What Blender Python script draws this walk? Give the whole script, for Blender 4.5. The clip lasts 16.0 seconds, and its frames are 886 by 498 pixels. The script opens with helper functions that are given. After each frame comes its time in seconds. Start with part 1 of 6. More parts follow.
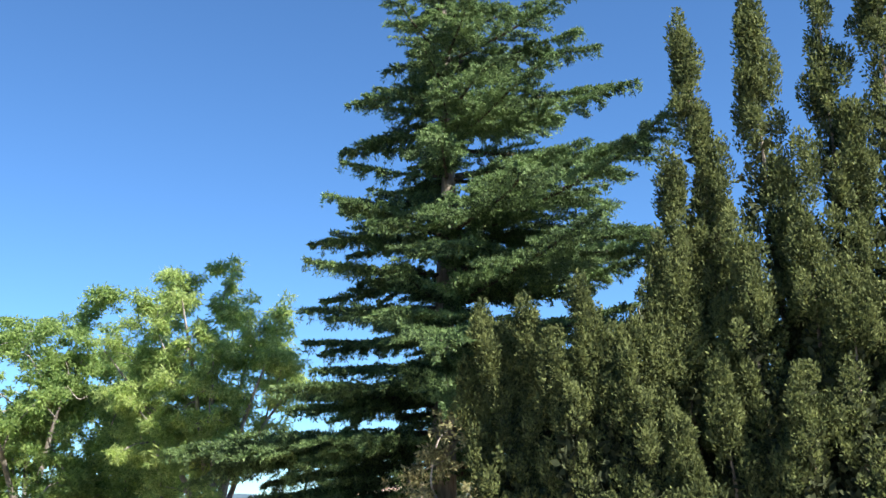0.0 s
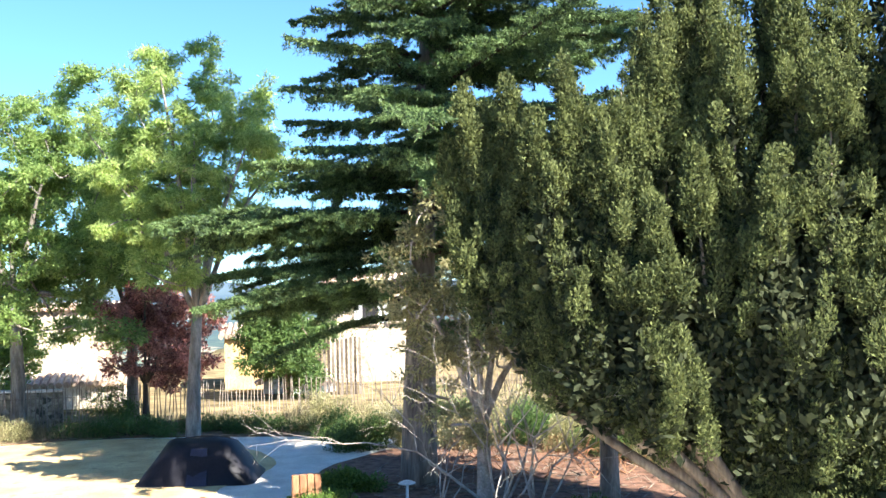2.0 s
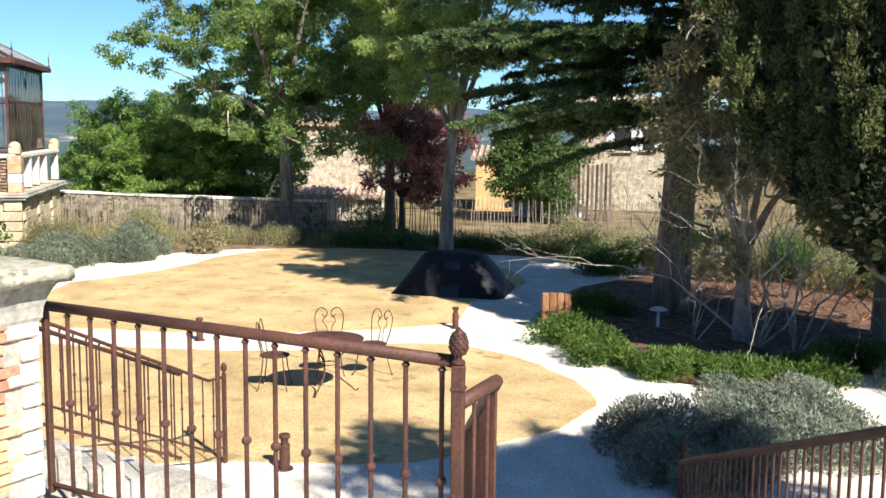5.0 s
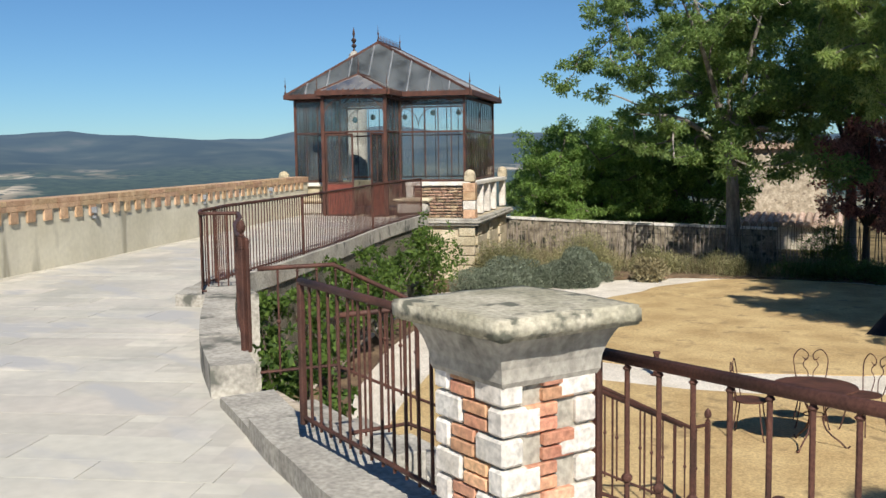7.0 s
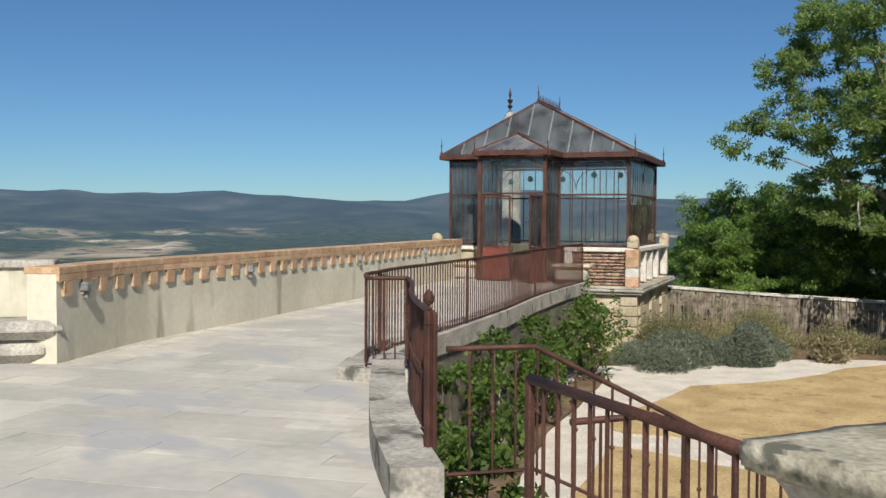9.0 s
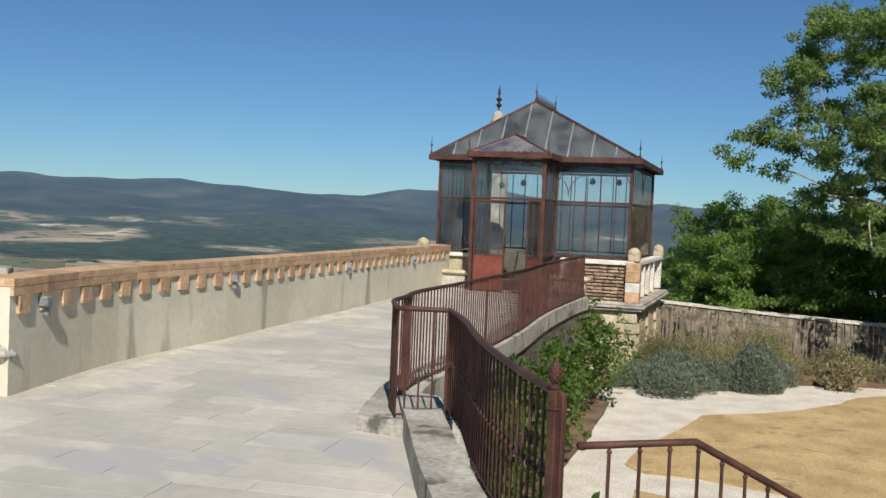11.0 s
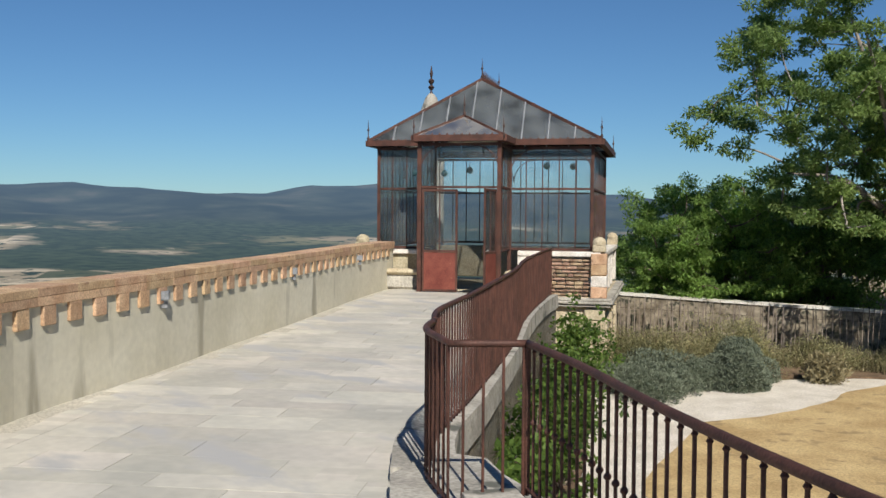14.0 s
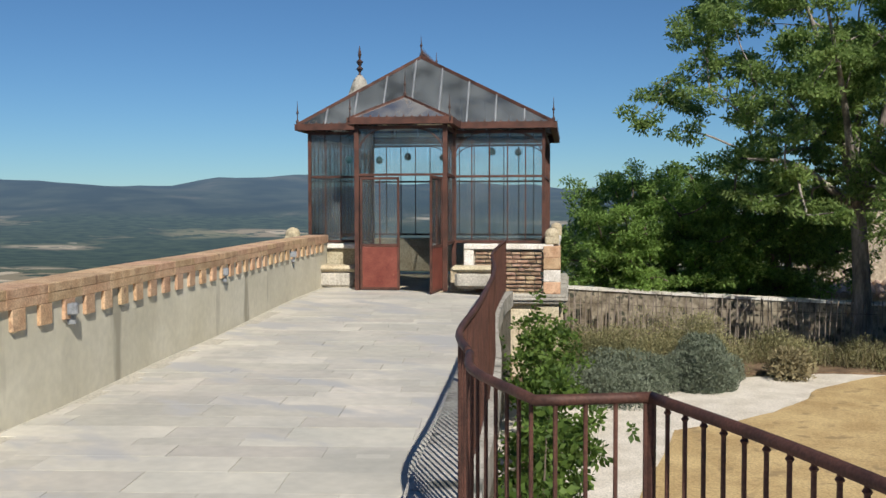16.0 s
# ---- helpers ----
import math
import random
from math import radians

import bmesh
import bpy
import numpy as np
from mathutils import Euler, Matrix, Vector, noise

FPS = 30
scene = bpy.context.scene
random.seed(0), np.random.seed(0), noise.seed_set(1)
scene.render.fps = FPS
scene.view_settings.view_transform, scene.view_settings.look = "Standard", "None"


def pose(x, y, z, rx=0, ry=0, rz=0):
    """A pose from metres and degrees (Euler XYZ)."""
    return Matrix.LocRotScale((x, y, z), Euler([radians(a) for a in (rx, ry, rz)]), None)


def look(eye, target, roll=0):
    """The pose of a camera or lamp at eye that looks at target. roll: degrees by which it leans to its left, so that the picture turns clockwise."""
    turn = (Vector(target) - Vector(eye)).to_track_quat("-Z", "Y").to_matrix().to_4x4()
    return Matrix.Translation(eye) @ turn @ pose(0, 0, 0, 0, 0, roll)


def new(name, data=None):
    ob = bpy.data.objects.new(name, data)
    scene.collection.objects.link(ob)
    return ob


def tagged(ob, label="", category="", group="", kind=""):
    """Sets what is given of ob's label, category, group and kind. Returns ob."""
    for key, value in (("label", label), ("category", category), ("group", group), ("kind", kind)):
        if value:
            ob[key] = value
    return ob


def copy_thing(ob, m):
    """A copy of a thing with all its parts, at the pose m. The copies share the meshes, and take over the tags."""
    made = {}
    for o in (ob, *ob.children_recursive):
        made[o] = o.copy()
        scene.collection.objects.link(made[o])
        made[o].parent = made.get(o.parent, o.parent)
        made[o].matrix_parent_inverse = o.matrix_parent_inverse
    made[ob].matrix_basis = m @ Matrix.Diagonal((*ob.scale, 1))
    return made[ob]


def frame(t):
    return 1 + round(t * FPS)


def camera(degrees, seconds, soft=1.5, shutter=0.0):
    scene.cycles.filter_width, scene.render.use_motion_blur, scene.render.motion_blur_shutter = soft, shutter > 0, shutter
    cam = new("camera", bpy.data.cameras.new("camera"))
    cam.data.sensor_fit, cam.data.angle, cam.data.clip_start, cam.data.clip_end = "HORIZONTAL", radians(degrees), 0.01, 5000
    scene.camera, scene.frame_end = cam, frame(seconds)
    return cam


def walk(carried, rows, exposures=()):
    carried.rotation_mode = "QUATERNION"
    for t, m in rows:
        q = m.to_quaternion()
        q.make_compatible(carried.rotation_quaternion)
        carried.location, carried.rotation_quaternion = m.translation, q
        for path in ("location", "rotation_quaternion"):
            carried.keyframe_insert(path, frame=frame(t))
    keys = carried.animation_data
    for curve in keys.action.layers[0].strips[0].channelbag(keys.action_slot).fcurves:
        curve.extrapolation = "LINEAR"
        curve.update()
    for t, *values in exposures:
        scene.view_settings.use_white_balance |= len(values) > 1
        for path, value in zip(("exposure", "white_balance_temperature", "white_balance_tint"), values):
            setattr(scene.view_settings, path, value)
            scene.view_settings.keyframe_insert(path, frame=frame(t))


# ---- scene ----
cam = camera(48.2, 16.0)
PATH = [
    (0, (1.67, 0.408, 2.173), (1.402, 2.326, 2.671), -2.5),
    (0.5, (1.584, 0.418, 2.102), (1.325, 2.361, 2.503), -1.6),
    (1, (1.607, 0.427, 2.07), (1.356, 2.392, 2.351), -1.9),
    (1.5, (1.644, 0.41, 2.033), (1.39, 2.384, 2.226), -1.3),
    (1.9, (1.65, 0.309, 1.897), (1.39, 2.288, 2.017), -0.3),
    (2, (1.644, 0.303, 1.882), (1.395, 2.285, 1.974), -1.4),
    (2.5, (1.654, 0.345, 1.797), (1.404, 2.33, 1.793), -1.3),
    (2.7, (1.678, 0.356, 1.773), (1.426, 2.339, 1.732), -1.3),
    (3, (1.632, 0.403, 1.77), (1.373, 2.383, 1.653), -1.2),
    (3.2, (1.623, 0.417, 1.762), (1.351, 2.392, 1.602), -1.5),
    (5.3, (1.307, 0.738, 1.672), (0.475, 2.538, 1.415), 1.8),
    (5.5, (1.264, 0.792, 1.667), (0.352, 2.554, 1.413), 2.6),
    (6, (1.184, 0.836, 1.666), (0.062, 2.472, 1.408), 1.5),
    (6.5, (0.747, 1.017, 1.635), (-0.536, 2.534, 1.407), 0.1),
    (7, (0.288, 1.183, 1.592), (-1.131, 2.579, 1.402), -0.8),
    (7.5, (-0.063, 1.301, 1.579), (-1.584, 2.589, 1.415), -0.8),
    (8, (-0.388, 1.397, 1.587), (-2.003, 2.567, 1.446), 0.7),
    (8.5, (-0.628, 1.531, 1.547), (-2.247, 2.703, 1.464), -0.2),
    (10.8, (-2.648, 2.061, 1.739), (-4.203, 3.317, 1.679), 2.6),
    (11, (-2.833, 2.12, 1.726), (-4.386, 3.378, 1.661), 2.4),
    (11.5, (-3.263, 2.261, 1.71), (-4.748, 3.598, 1.642), -0.8),
    (12, (-3.715, 2.454, 1.715), (-5.166, 3.828, 1.656), 1.3),
    (12.5, (-4.13, 2.609, 1.692), (-5.573, 3.993, 1.643), 1.0),
    (13, (-4.538, 2.752, 1.684), (-5.949, 4.168, 1.625), 0.1),
    (13.5, (-4.932, 2.941, 1.666), (-6.358, 4.342, 1.612), 1.3),
    (14, (-5.395, 3.096, 1.678), (-6.82, 4.497, 1.605), 0.4),
    (14.5, (-5.844, 3.302, 1.655), (-7.251, 4.72, 1.559), 0.9),
    (15, (-6.321, 3.567, 1.658), (-7.695, 5.016, 1.558), 1.5),
    (15.5, (-6.726, 3.734, 1.657), (-8.023, 5.253, 1.553), -0.5),
    (16, (-7.12, 4.007, 1.66), (-8.414, 5.529, 1.569), -0.1),
]
EXPOSURE = [(0.0, 1.65), (0.5, 1.82), (1.0, 2.05), (2.0, 2.45), (3.0, 2.5), (4.2, 1.45), (5.5, 0.95), (6.0, 0.65), (7.0, 0.35), (8.0, 0.18), (11.0, 0.13), (16.0, 0.13)]
walk(cam, [(t, look(eye, target, roll)) for t, eye, target, roll in PATH], EXPOSURE)

# ---- world, sun ----
SUN_AZ, SUN_EL = 124.0, 40.0
world = bpy.data.worlds.new("world")
scene.world = world
world.use_nodes = True
wn = world.node_tree
bg = wn.nodes["Background"]
sky = wn.nodes.new("ShaderNodeTexSky")
sky.sky_type, sky.sun_disc = "NISHITA", False
sky.sun_elevation, sky.sun_rotation = radians(SUN_EL), radians(SUN_AZ)
sky.altitude, sky.air_density, sky.dust_density, sky.ozone_density = 1200, 1.0, 0.05, 3.5
tint = wn.nodes.new("ShaderNodeMix")
tint.data_type, tint.blend_type = "RGBA", "MULTIPLY"
tint.inputs["Factor"].default_value = 1.0
tint.inputs["B"].default_value = (0.66, 0.95, 1.18, 1)
wn.links.new(sky.outputs["Color"], tint.inputs["A"])
wn.links.new(tint.outputs["Result"], bg.inputs["Color"])
bg.inputs["Strength"].default_value = 0.057
sun = new("sun", bpy.data.lights.new("sun", "SUN"))
sun.data.energy, sun.data.angle, sun.data.color = 5.0, radians(0.5), (1.0, 0.95, 0.87)
_s = Vector((math.sin(radians(SUN_AZ)), math.cos(radians(SUN_AZ)), 0)) * math.cos(radians(SUN_EL)) + Vector((0, 0, math.sin(radians(SUN_EL))))
sun.matrix_world = look(_s * 50, (0, 0, 0))


# ---- materials ----
def mat(name, c1, c2, scale=2.0, rough=0.8, bump=0.2, fine=40.0, metal=0.0, spec=0.3, vary=0.0, island=0.0, stain=None, stretch=(1, 1, 1), grain=0.27, hue=0.06):
    """c1, c2: two tones by broad noise; fine grain and bump; vary: by object, island: by piece."""
    m = bpy.data.materials.new(name)
    m.use_nodes = True
    nt = m.node_tree
    N, L = nt.nodes, nt.links
    b = N["Principled BSDF"]
    geo = N.new("ShaderNodeNewGeometry")
    mp = N.new("ShaderNodeMapping")
    mp.inputs["Scale"].default_value = stretch
    L.new(geo.outputs["Position"], mp.inputs["Vector"])
    n1 = N.new("ShaderNodeTexNoise")
    n1.inputs["Scale"].default_value, n1.inputs["Detail"].default_value = scale, 6
    L.new(mp.outputs["Vector"], n1.inputs["Vector"])
    r1 = N.new("ShaderNodeValToRGB")
    r1.color_ramp.elements[0].position, r1.color_ramp.elements[1].position = 0.35, 0.65
    r1.color_ramp.elements[0].color, r1.color_ramp.elements[1].color = (*c1, 1), (*c2, 1)
    L.new(n1.outputs["Fac"], r1.inputs["Fac"])
    n2 = N.new("ShaderNodeTexNoise")
    n2.inputs["Scale"].default_value, n2.inputs["Detail"].default_value = fine, 4
    L.new(mp.outputs["Vector"], n2.inputs["Vector"])
    mr = N.new("ShaderNodeMapRange")
    mr.inputs["From Min"].default_value, mr.inputs["From Max"].default_value = 0.3, 0.7
    mr.inputs["To Min"].default_value, mr.inputs["To Max"].default_value = 1 - grain, 1 + grain
    L.new(n2.outputs["Fac"], mr.inputs["Value"])
    hs = N.new("ShaderNodeHueSaturation")
    L.new(r1.outputs["Color"], hs.inputs["Color"])
    L.new(mr.outputs["Result"], hs.inputs["Value"])
    col = hs.outputs["Color"]
    if vary or island:
        src = N.new("ShaderNodeObjectInfo").outputs["Random"] if vary else geo.outputs["Random Per Island"]
        a = vary or island
        wn_ = N.new("ShaderNodeTexWhiteNoise")
        wn_.noise_dimensions = "1D"
        L.new(src, wn_.inputs["W"])
        for out, sock, amt, mid in ((wn_.outputs["Value"], "Value", a, 1.0), (src, "Hue", a * hue, 0.5)):
            q = N.new("ShaderNodeMapRange")
            q.inputs["To Min"].default_value, q.inputs["To Max"].default_value = mid - amt, mid + amt
            L.new(out, q.inputs["Value"])
            h2 = N.new("ShaderNodeHueSaturation")
            L.new(q.outputs["Result"], h2.inputs[sock])
            L.new(col, h2.inputs["Color"])
            col = h2.outputs["Color"]
    if stain:
        n3 = N.new("ShaderNodeTexNoise")
        n3.inputs["Scale"].default_value, n3.inputs["Detail"].default_value = stain[1], 8
        m3 = N.new("ShaderNodeMapping")
        m3.inputs["Scale"].default_value = stain[3] if len(stain) > 3 else (1, 1, 1)
        L.new(geo.outputs["Position"], m3.inputs["Vector"])
        L.new(m3.outputs["Vector"], n3.inputs["Vector"])
        r3 = N.new("ShaderNodeMapRange")
        r3.inputs["From Min"].default_value, r3.inputs["From Max"].default_value = stain[2], stain[2] + 0.08
        L.new(n3.outputs["Fac"], r3.inputs["Value"])
        mx = N.new("ShaderNodeMix")
        mx.data_type = "RGBA"
        L.new(r3.outputs["Result"], mx.inputs["Factor"])
        L.new(col, mx.inputs["A"])
        mx.inputs["B"].default_value = (*stain[0], 1)
        col = mx.outputs["Result"]
    L.new(col, b.inputs["Base Color"])
    b.inputs["Roughness"].default_value, b.inputs["Metallic"].default_value = rough, metal
    b.inputs["Specular IOR Level"].default_value = spec
    if bump:
        bp = N.new("ShaderNodeBump")
        bp.inputs["Strength"].default_value, bp.inputs["Distance"].default_value = bump, 0.01
        L.new(n2.outputs["Fac"], bp.inputs["Height"])
        L.new(bp.outputs["Normal"], b.inputs["Normal"])
    return m


def leaf_mat(name, c1, c2, trans=0.48, rough=0.6, scale=0.9):
    m = bpy.data.materials.new(name)
    m.use_nodes = True
    nt = m.node_tree
    N, L = nt.nodes, nt.links
    out = N["Material Output"]
    b = N["Principled BSDF"]
    geo = N.new("ShaderNodeNewGeometry")
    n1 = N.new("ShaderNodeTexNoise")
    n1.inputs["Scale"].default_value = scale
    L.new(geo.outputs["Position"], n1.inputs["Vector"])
    ad = N.new("ShaderNodeMath")
    ad.operation = "MULTIPLY_ADD"
    ad.inputs[1].default_value, ad.inputs[2].default_value = 0.55, 0.0
    L.new(geo.outputs["Random Per Island"], ad.inputs[0])
    ad2 = N.new("ShaderNodeMath")
    ad2.operation = "MULTIPLY_ADD"
    ad2.inputs[1].default_value = 0.9
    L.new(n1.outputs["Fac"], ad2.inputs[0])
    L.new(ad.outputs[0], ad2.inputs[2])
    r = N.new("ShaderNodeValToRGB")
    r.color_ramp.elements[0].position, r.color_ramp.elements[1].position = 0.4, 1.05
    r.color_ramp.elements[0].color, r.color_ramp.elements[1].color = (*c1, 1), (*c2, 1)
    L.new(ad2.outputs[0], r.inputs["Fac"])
    L.new(r.outputs["Color"], b.inputs["Base Color"])
    b.inputs["Roughness"].default_value = rough
    b.inputs["Specular IOR Level"].default_value = 0.3
    tr = N.new("ShaderNodeBsdfTranslucent")
    L.new(r.outputs["Color"], tr.inputs["Color"])
    mx = N.new("ShaderNodeMixShader")
    mx.inputs[0].default_value = trans
    L.new(b.outputs[0], mx.inputs[1])
    L.new(tr.outputs[0], mx.inputs[2])
    L.new(mx.outputs[0], out.inputs["Surface"])
    return m


def glass_mat(name, tint, dirt, dust=(0.45, 0.5, 0.5)):
    m = bpy.data.materials.new(name)
    m.use_nodes = True
    N, L = m.node_tree.nodes, m.node_tree.links
    N.remove(N["Principled BSDF"])
    tr, gl, df = N.new("ShaderNodeBsdfTransparent"), N.new("ShaderNodeBsdfGlossy"), N.new("ShaderNodeBsdfDiffuse")
    tr.inputs["Color"].default_value = (*tint, 1)
    gl.inputs["Roughness"].default_value = 0.02
    df.inputs["Color"].default_value = (*dust, 1)
    fr = N.new("ShaderNodeFresnel")
    fr.inputs["IOR"].default_value = 1.5
    m1, m2 = N.new("ShaderNodeMixShader"), N.new("ShaderNodeMixShader")
    L.new(fr.outputs[0], m1.inputs[0])
    L.new(tr.outputs[0], m1.inputs[1])
    L.new(gl.outputs[0], m1.inputs[2])
    geo, nz, q = N.new("ShaderNodeNewGeometry"), N.new("ShaderNodeTexNoise"), N.new("ShaderNodeMapRange")
    nz.inputs["Scale"].default_value = 1.6
    L.new(geo.outputs["Position"], nz.inputs["Vector"])
    q.inputs["From Min"].default_value, q.inputs["From Max"].default_value = 0.35, 0.75
    q.inputs["To Min"].default_value, q.inputs["To Max"].default_value = dirt * 0.4, dirt * 1.8
    L.new(nz.outputs["Fac"], q.inputs["Value"])
    L.new(q.outputs["Result"], m2.inputs[0])
    L.new(m1.outputs[0], m2.inputs[1])
    L.new(df.outputs[0], m2.inputs[2])
    L.new(m2.outputs[0], N["Material Output"].inputs["Surface"])
    return m


M_PAVE = mat("pale_limestone_paving", (0.45, 0.43, 0.375), (0.57, 0.53, 0.45), 1.1, 0.7, 0.06, 9, vary=0.10, hue=0.10, grain=0.07, stain=((0.43, 0.42, 0.40), 0.7, 0.54, (1, 2.2, 1)))
M_PAVEJ = mat("pale_limestone_paving_far", (0.45, 0.43, 0.375), (0.57, 0.53, 0.45), 1.1, 0.7, 0.06, 9, island=0.10, hue=0.10, grain=0.07, stain=((0.43, 0.42, 0.40), 0.7, 0.54, (1, 2.2, 1)))
M_MORTAR = mat("grey_mortar", (0.36, 0.33, 0.27), (0.43, 0.39, 0.32), 3, 0.9, 0.3)
M_RENDER = mat("weathered_lime_render", (0.54, 0.50, 0.38), (0.64, 0.60, 0.48), 0.9, 0.9, 0.15, 12, grain=0.06, stain=((0.36, 0.33, 0.25), 1.6, 0.58, (1, 1, 0.22)))
M_CONC = mat("grey_weathered_stone", (0.29, 0.27, 0.23), (0.46, 0.43, 0.37), 2.5, 0.9, 0.4, 30, stain=((0.12, 0.12, 0.10), 3.0, 0.6))
M_TERRA = mat("terracotta_coping", (0.42, 0.26, 0.15), (0.54, 0.37, 0.23), 6, 0.85, 0.3, 60, vary=0.16, stain=((0.26, 0.16, 0.10), 9, 0.62))
M_LIMEBLOCK = mat("cream_limestone_block", (0.40, 0.33, 0.22), (0.52, 0.45, 0.32), 3, 0.9, 0.4, 30, vary=0.12)
M_WHITESTONE = mat("white_quoin_stone", (0.55, 0.50, 0.43), (0.70, 0.66, 0.60), 4, 0.9, 0.4, 40, vary=0.1)
M_BRICK = mat("orange_brick", (0.46, 0.21, 0.13), (0.68, 0.42, 0.24), 3, 0.9, 0.4, 50, vary=0.25)
M_CAP = mat("lichen_covered_cap_stone", (0.30, 0.28, 0.20), (0.48, 0.44, 0.34), 5, 0.95, 0.6, 45, stain=((0.13, 0.13, 0.10), 9.0, 0.57))
M_RUST = mat("rusty_painted_iron", (0.06, 0.030, 0.023), (0.12, 0.053, 0.038), 5, 0.6, 0.2, 90, metal=0.2)
M_RUSTRED = mat("red_primer_sheet", (0.14, 0.034, 0.024), (0.20, 0.058, 0.04), 4, 0.65, 0.15, 60, stain=((0.30, 0.13, 0.08), 14, 0.66))
M_IRON = mat("dark_iron", (0.045, 0.03, 0.028), (0.10, 0.06, 0.05), 6, 0.6, 0.2, 90, metal=0.3)
M_GLASS = glass_mat("old_window_glass", (0.965, 0.985, 0.99), 0.07)
M_GLASSROOF = glass_mat("dusty_roof_glass", (0.66, 0.69, 0.70), 0.22, (0.26, 0.28, 0.29))
M_GLASSPORCH = glass_mat("dusty_porch_glass", (0.5, 0.52, 0.52), 0.55, (0.24, 0.23, 0.21))
M_GRAVEL = mat("pale_gravel", (0.58, 0.52, 0.43), (0.70, 0.64, 0.55), 2.0, 0.95, 0.8, 40)
M_LAWN = mat("dry_straw_lawn", (0.40, 0.275, 0.125), (0.55, 0.405, 0.20), 1.2, 0.95, 0.8, 35, stain=((0.31, 0.22, 0.11), 3.0, 0.60))
M_SOIL = mat("dry_brown_soil", (0.10, 0.065, 0.04), (0.22, 0.15, 0.09), 2.0, 0.95, 0.8, 25)
M_MULCH = mat("dark_mulch", (0.07, 0.035, 0.022), (0.20, 0.11, 0.07), 5.0, 0.95, 0.9, 30)
M_BARK = mat("grey_brown_bark", (0.10, 0.075, 0.055), (0.26, 0.21, 0.16), 6, 0.9, 0.8, 30, stretch=(1, 1, 0.2))
M_BARKCEDAR = mat("furrowed_grey_cedar_bark", (0.12, 0.10, 0.085), (0.29, 0.25, 0.21), 7, 0.95, 1.0, 26, stretch=(1, 1, 0.15))
M_TWIG = mat("pale_bare_twig", (0.22, 0.18, 0.15), (0.42, 0.38, 0.34), 5, 0.9, 0.5, 30)
M_BARKPALE = mat("pale_peeling_bark", (0.14, 0.12, 0.10), (0.33, 0.29, 0.25), 5, 0.9, 0.7, 30, stretch=(1, 1, 0.25))
M_BARKDARK = mat("dark_bark", (0.035, 0.027, 0.02), (0.10, 0.075, 0.055), 6, 0.9, 0.8, 30, stretch=(1, 1, 0.2))
M_TENT = mat("black_nylon", (0.006, 0.006, 0.009), (0.012, 0.012, 0.016), 2, 0.55, 0.1, 20, spec=0.2)
M_PLASTER = mat("cream_plaster", (0.48, 0.42, 0.32), (0.60, 0.54, 0.44), 1.2, 0.9, 0.2, 20)
M_OCHRE = mat("ochre_plaster", (0.50, 0.32, 0.14), (0.62, 0.42, 0.20), 1.2, 0.9, 0.2, 20)
M_RUBBLEWALL = mat("dark_rubble_wall", (0.16, 0.13, 0.09), (0.36, 0.31, 0.23), 4, 0.9, 0.9, 12, stain=((0.07, 0.07, 0.05), 5, 0.55))
M_RUSTBRICK = mat("rough_brown_rubble_brick", (0.20, 0.12, 0.08), (0.42, 0.31, 0.21), 9, 0.9, 0.8, 30, vary=0.3)
M_JOINT = mat("pale_joint_mortar", (0.42, 0.39, 0.32), (0.50, 0.46, 0.38), 3, 0.9, 0.2)
M_RUBBLE = mat("rubble_stone_wall", (0.30, 0.25, 0.18), (0.50, 0.43, 0.33), 5, 0.9, 0.6, 14, stain=((0.20, 0.16, 0.12), 6, 0.6))
M_TILE = mat("roman_roof_tile", (0.36, 0.25, 0.18), (0.50, 0.39, 0.30), 5, 0.9, 0.3, 30, island=0.2)
M_WOOD = mat("grey_chestnut_stake", (0.11, 0.09, 0.07), (0.25, 0.21, 0.17), 6, 0.9, 0.4, 50, stretch=(1, 1, 0.2), island=0.25)
M_PLANK = mat("brown_timber", (0.20, 0.09, 0.045), (0.32, 0.16, 0.08), 6, 0.8, 0.3, 50, stretch=(1, 1, 0.2))
M_DARK = mat("dark_opening", (0.012, 0.012, 0.014), (0.03, 0.03, 0.03), 3, 0.5, 0)
M_WHITE = mat("white_painted_board", (0.60, 0.62, 0.62), (0.72, 0.73, 0.72), 3, 0.7, 0.1)
M_BLUEPOST = mat("blue_enamel", (0.10, 0.14, 0.32), (0.14, 0.19, 0.42), 3, 0.4, 0)
M_LAMP = mat("grey_cast_aluminium", (0.22, 0.23, 0.24), (0.34, 0.35, 0.36), 4, 0.4, 0.1, metal=0.4)
L_ACACIA = leaf_mat("willow_leaf_yellow_green", (0.20, 0.29, 0.08), (0.48, 0.58, 0.21), 0.66)
L_GREEN = leaf_mat("ash_leaf_green", (0.12, 0.20, 0.055), (0.33, 0.44, 0.14), 0.62)
L_OAK = leaf_mat("fresh_oak_leaf", (0.10, 0.18, 0.04), (0.34, 0.50, 0.13), 0.6)
L_DARKGREEN = leaf_mat("oak_leaf_dark", (0.04, 0.08, 0.025), (0.14, 0.22, 0.06), 0.45)
L_CEDAR = leaf_mat("cedar_needle", (0.024, 0.046, 0.021), (0.18, 0.27, 0.095), 0.36)
# tuft-scale tone noise puts lit tips and shaded hollows into the leaf colour
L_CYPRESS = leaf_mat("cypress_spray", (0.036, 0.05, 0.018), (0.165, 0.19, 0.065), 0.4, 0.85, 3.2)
# darkened copy of the spray colour, so hollows between plumes look shaded
L_CYPRESS_SHADE = leaf_mat("cypress_spray_shade_copy", (0.02, 0.027, 0.011), (0.06, 0.07, 0.03), 0.2, 0.9)
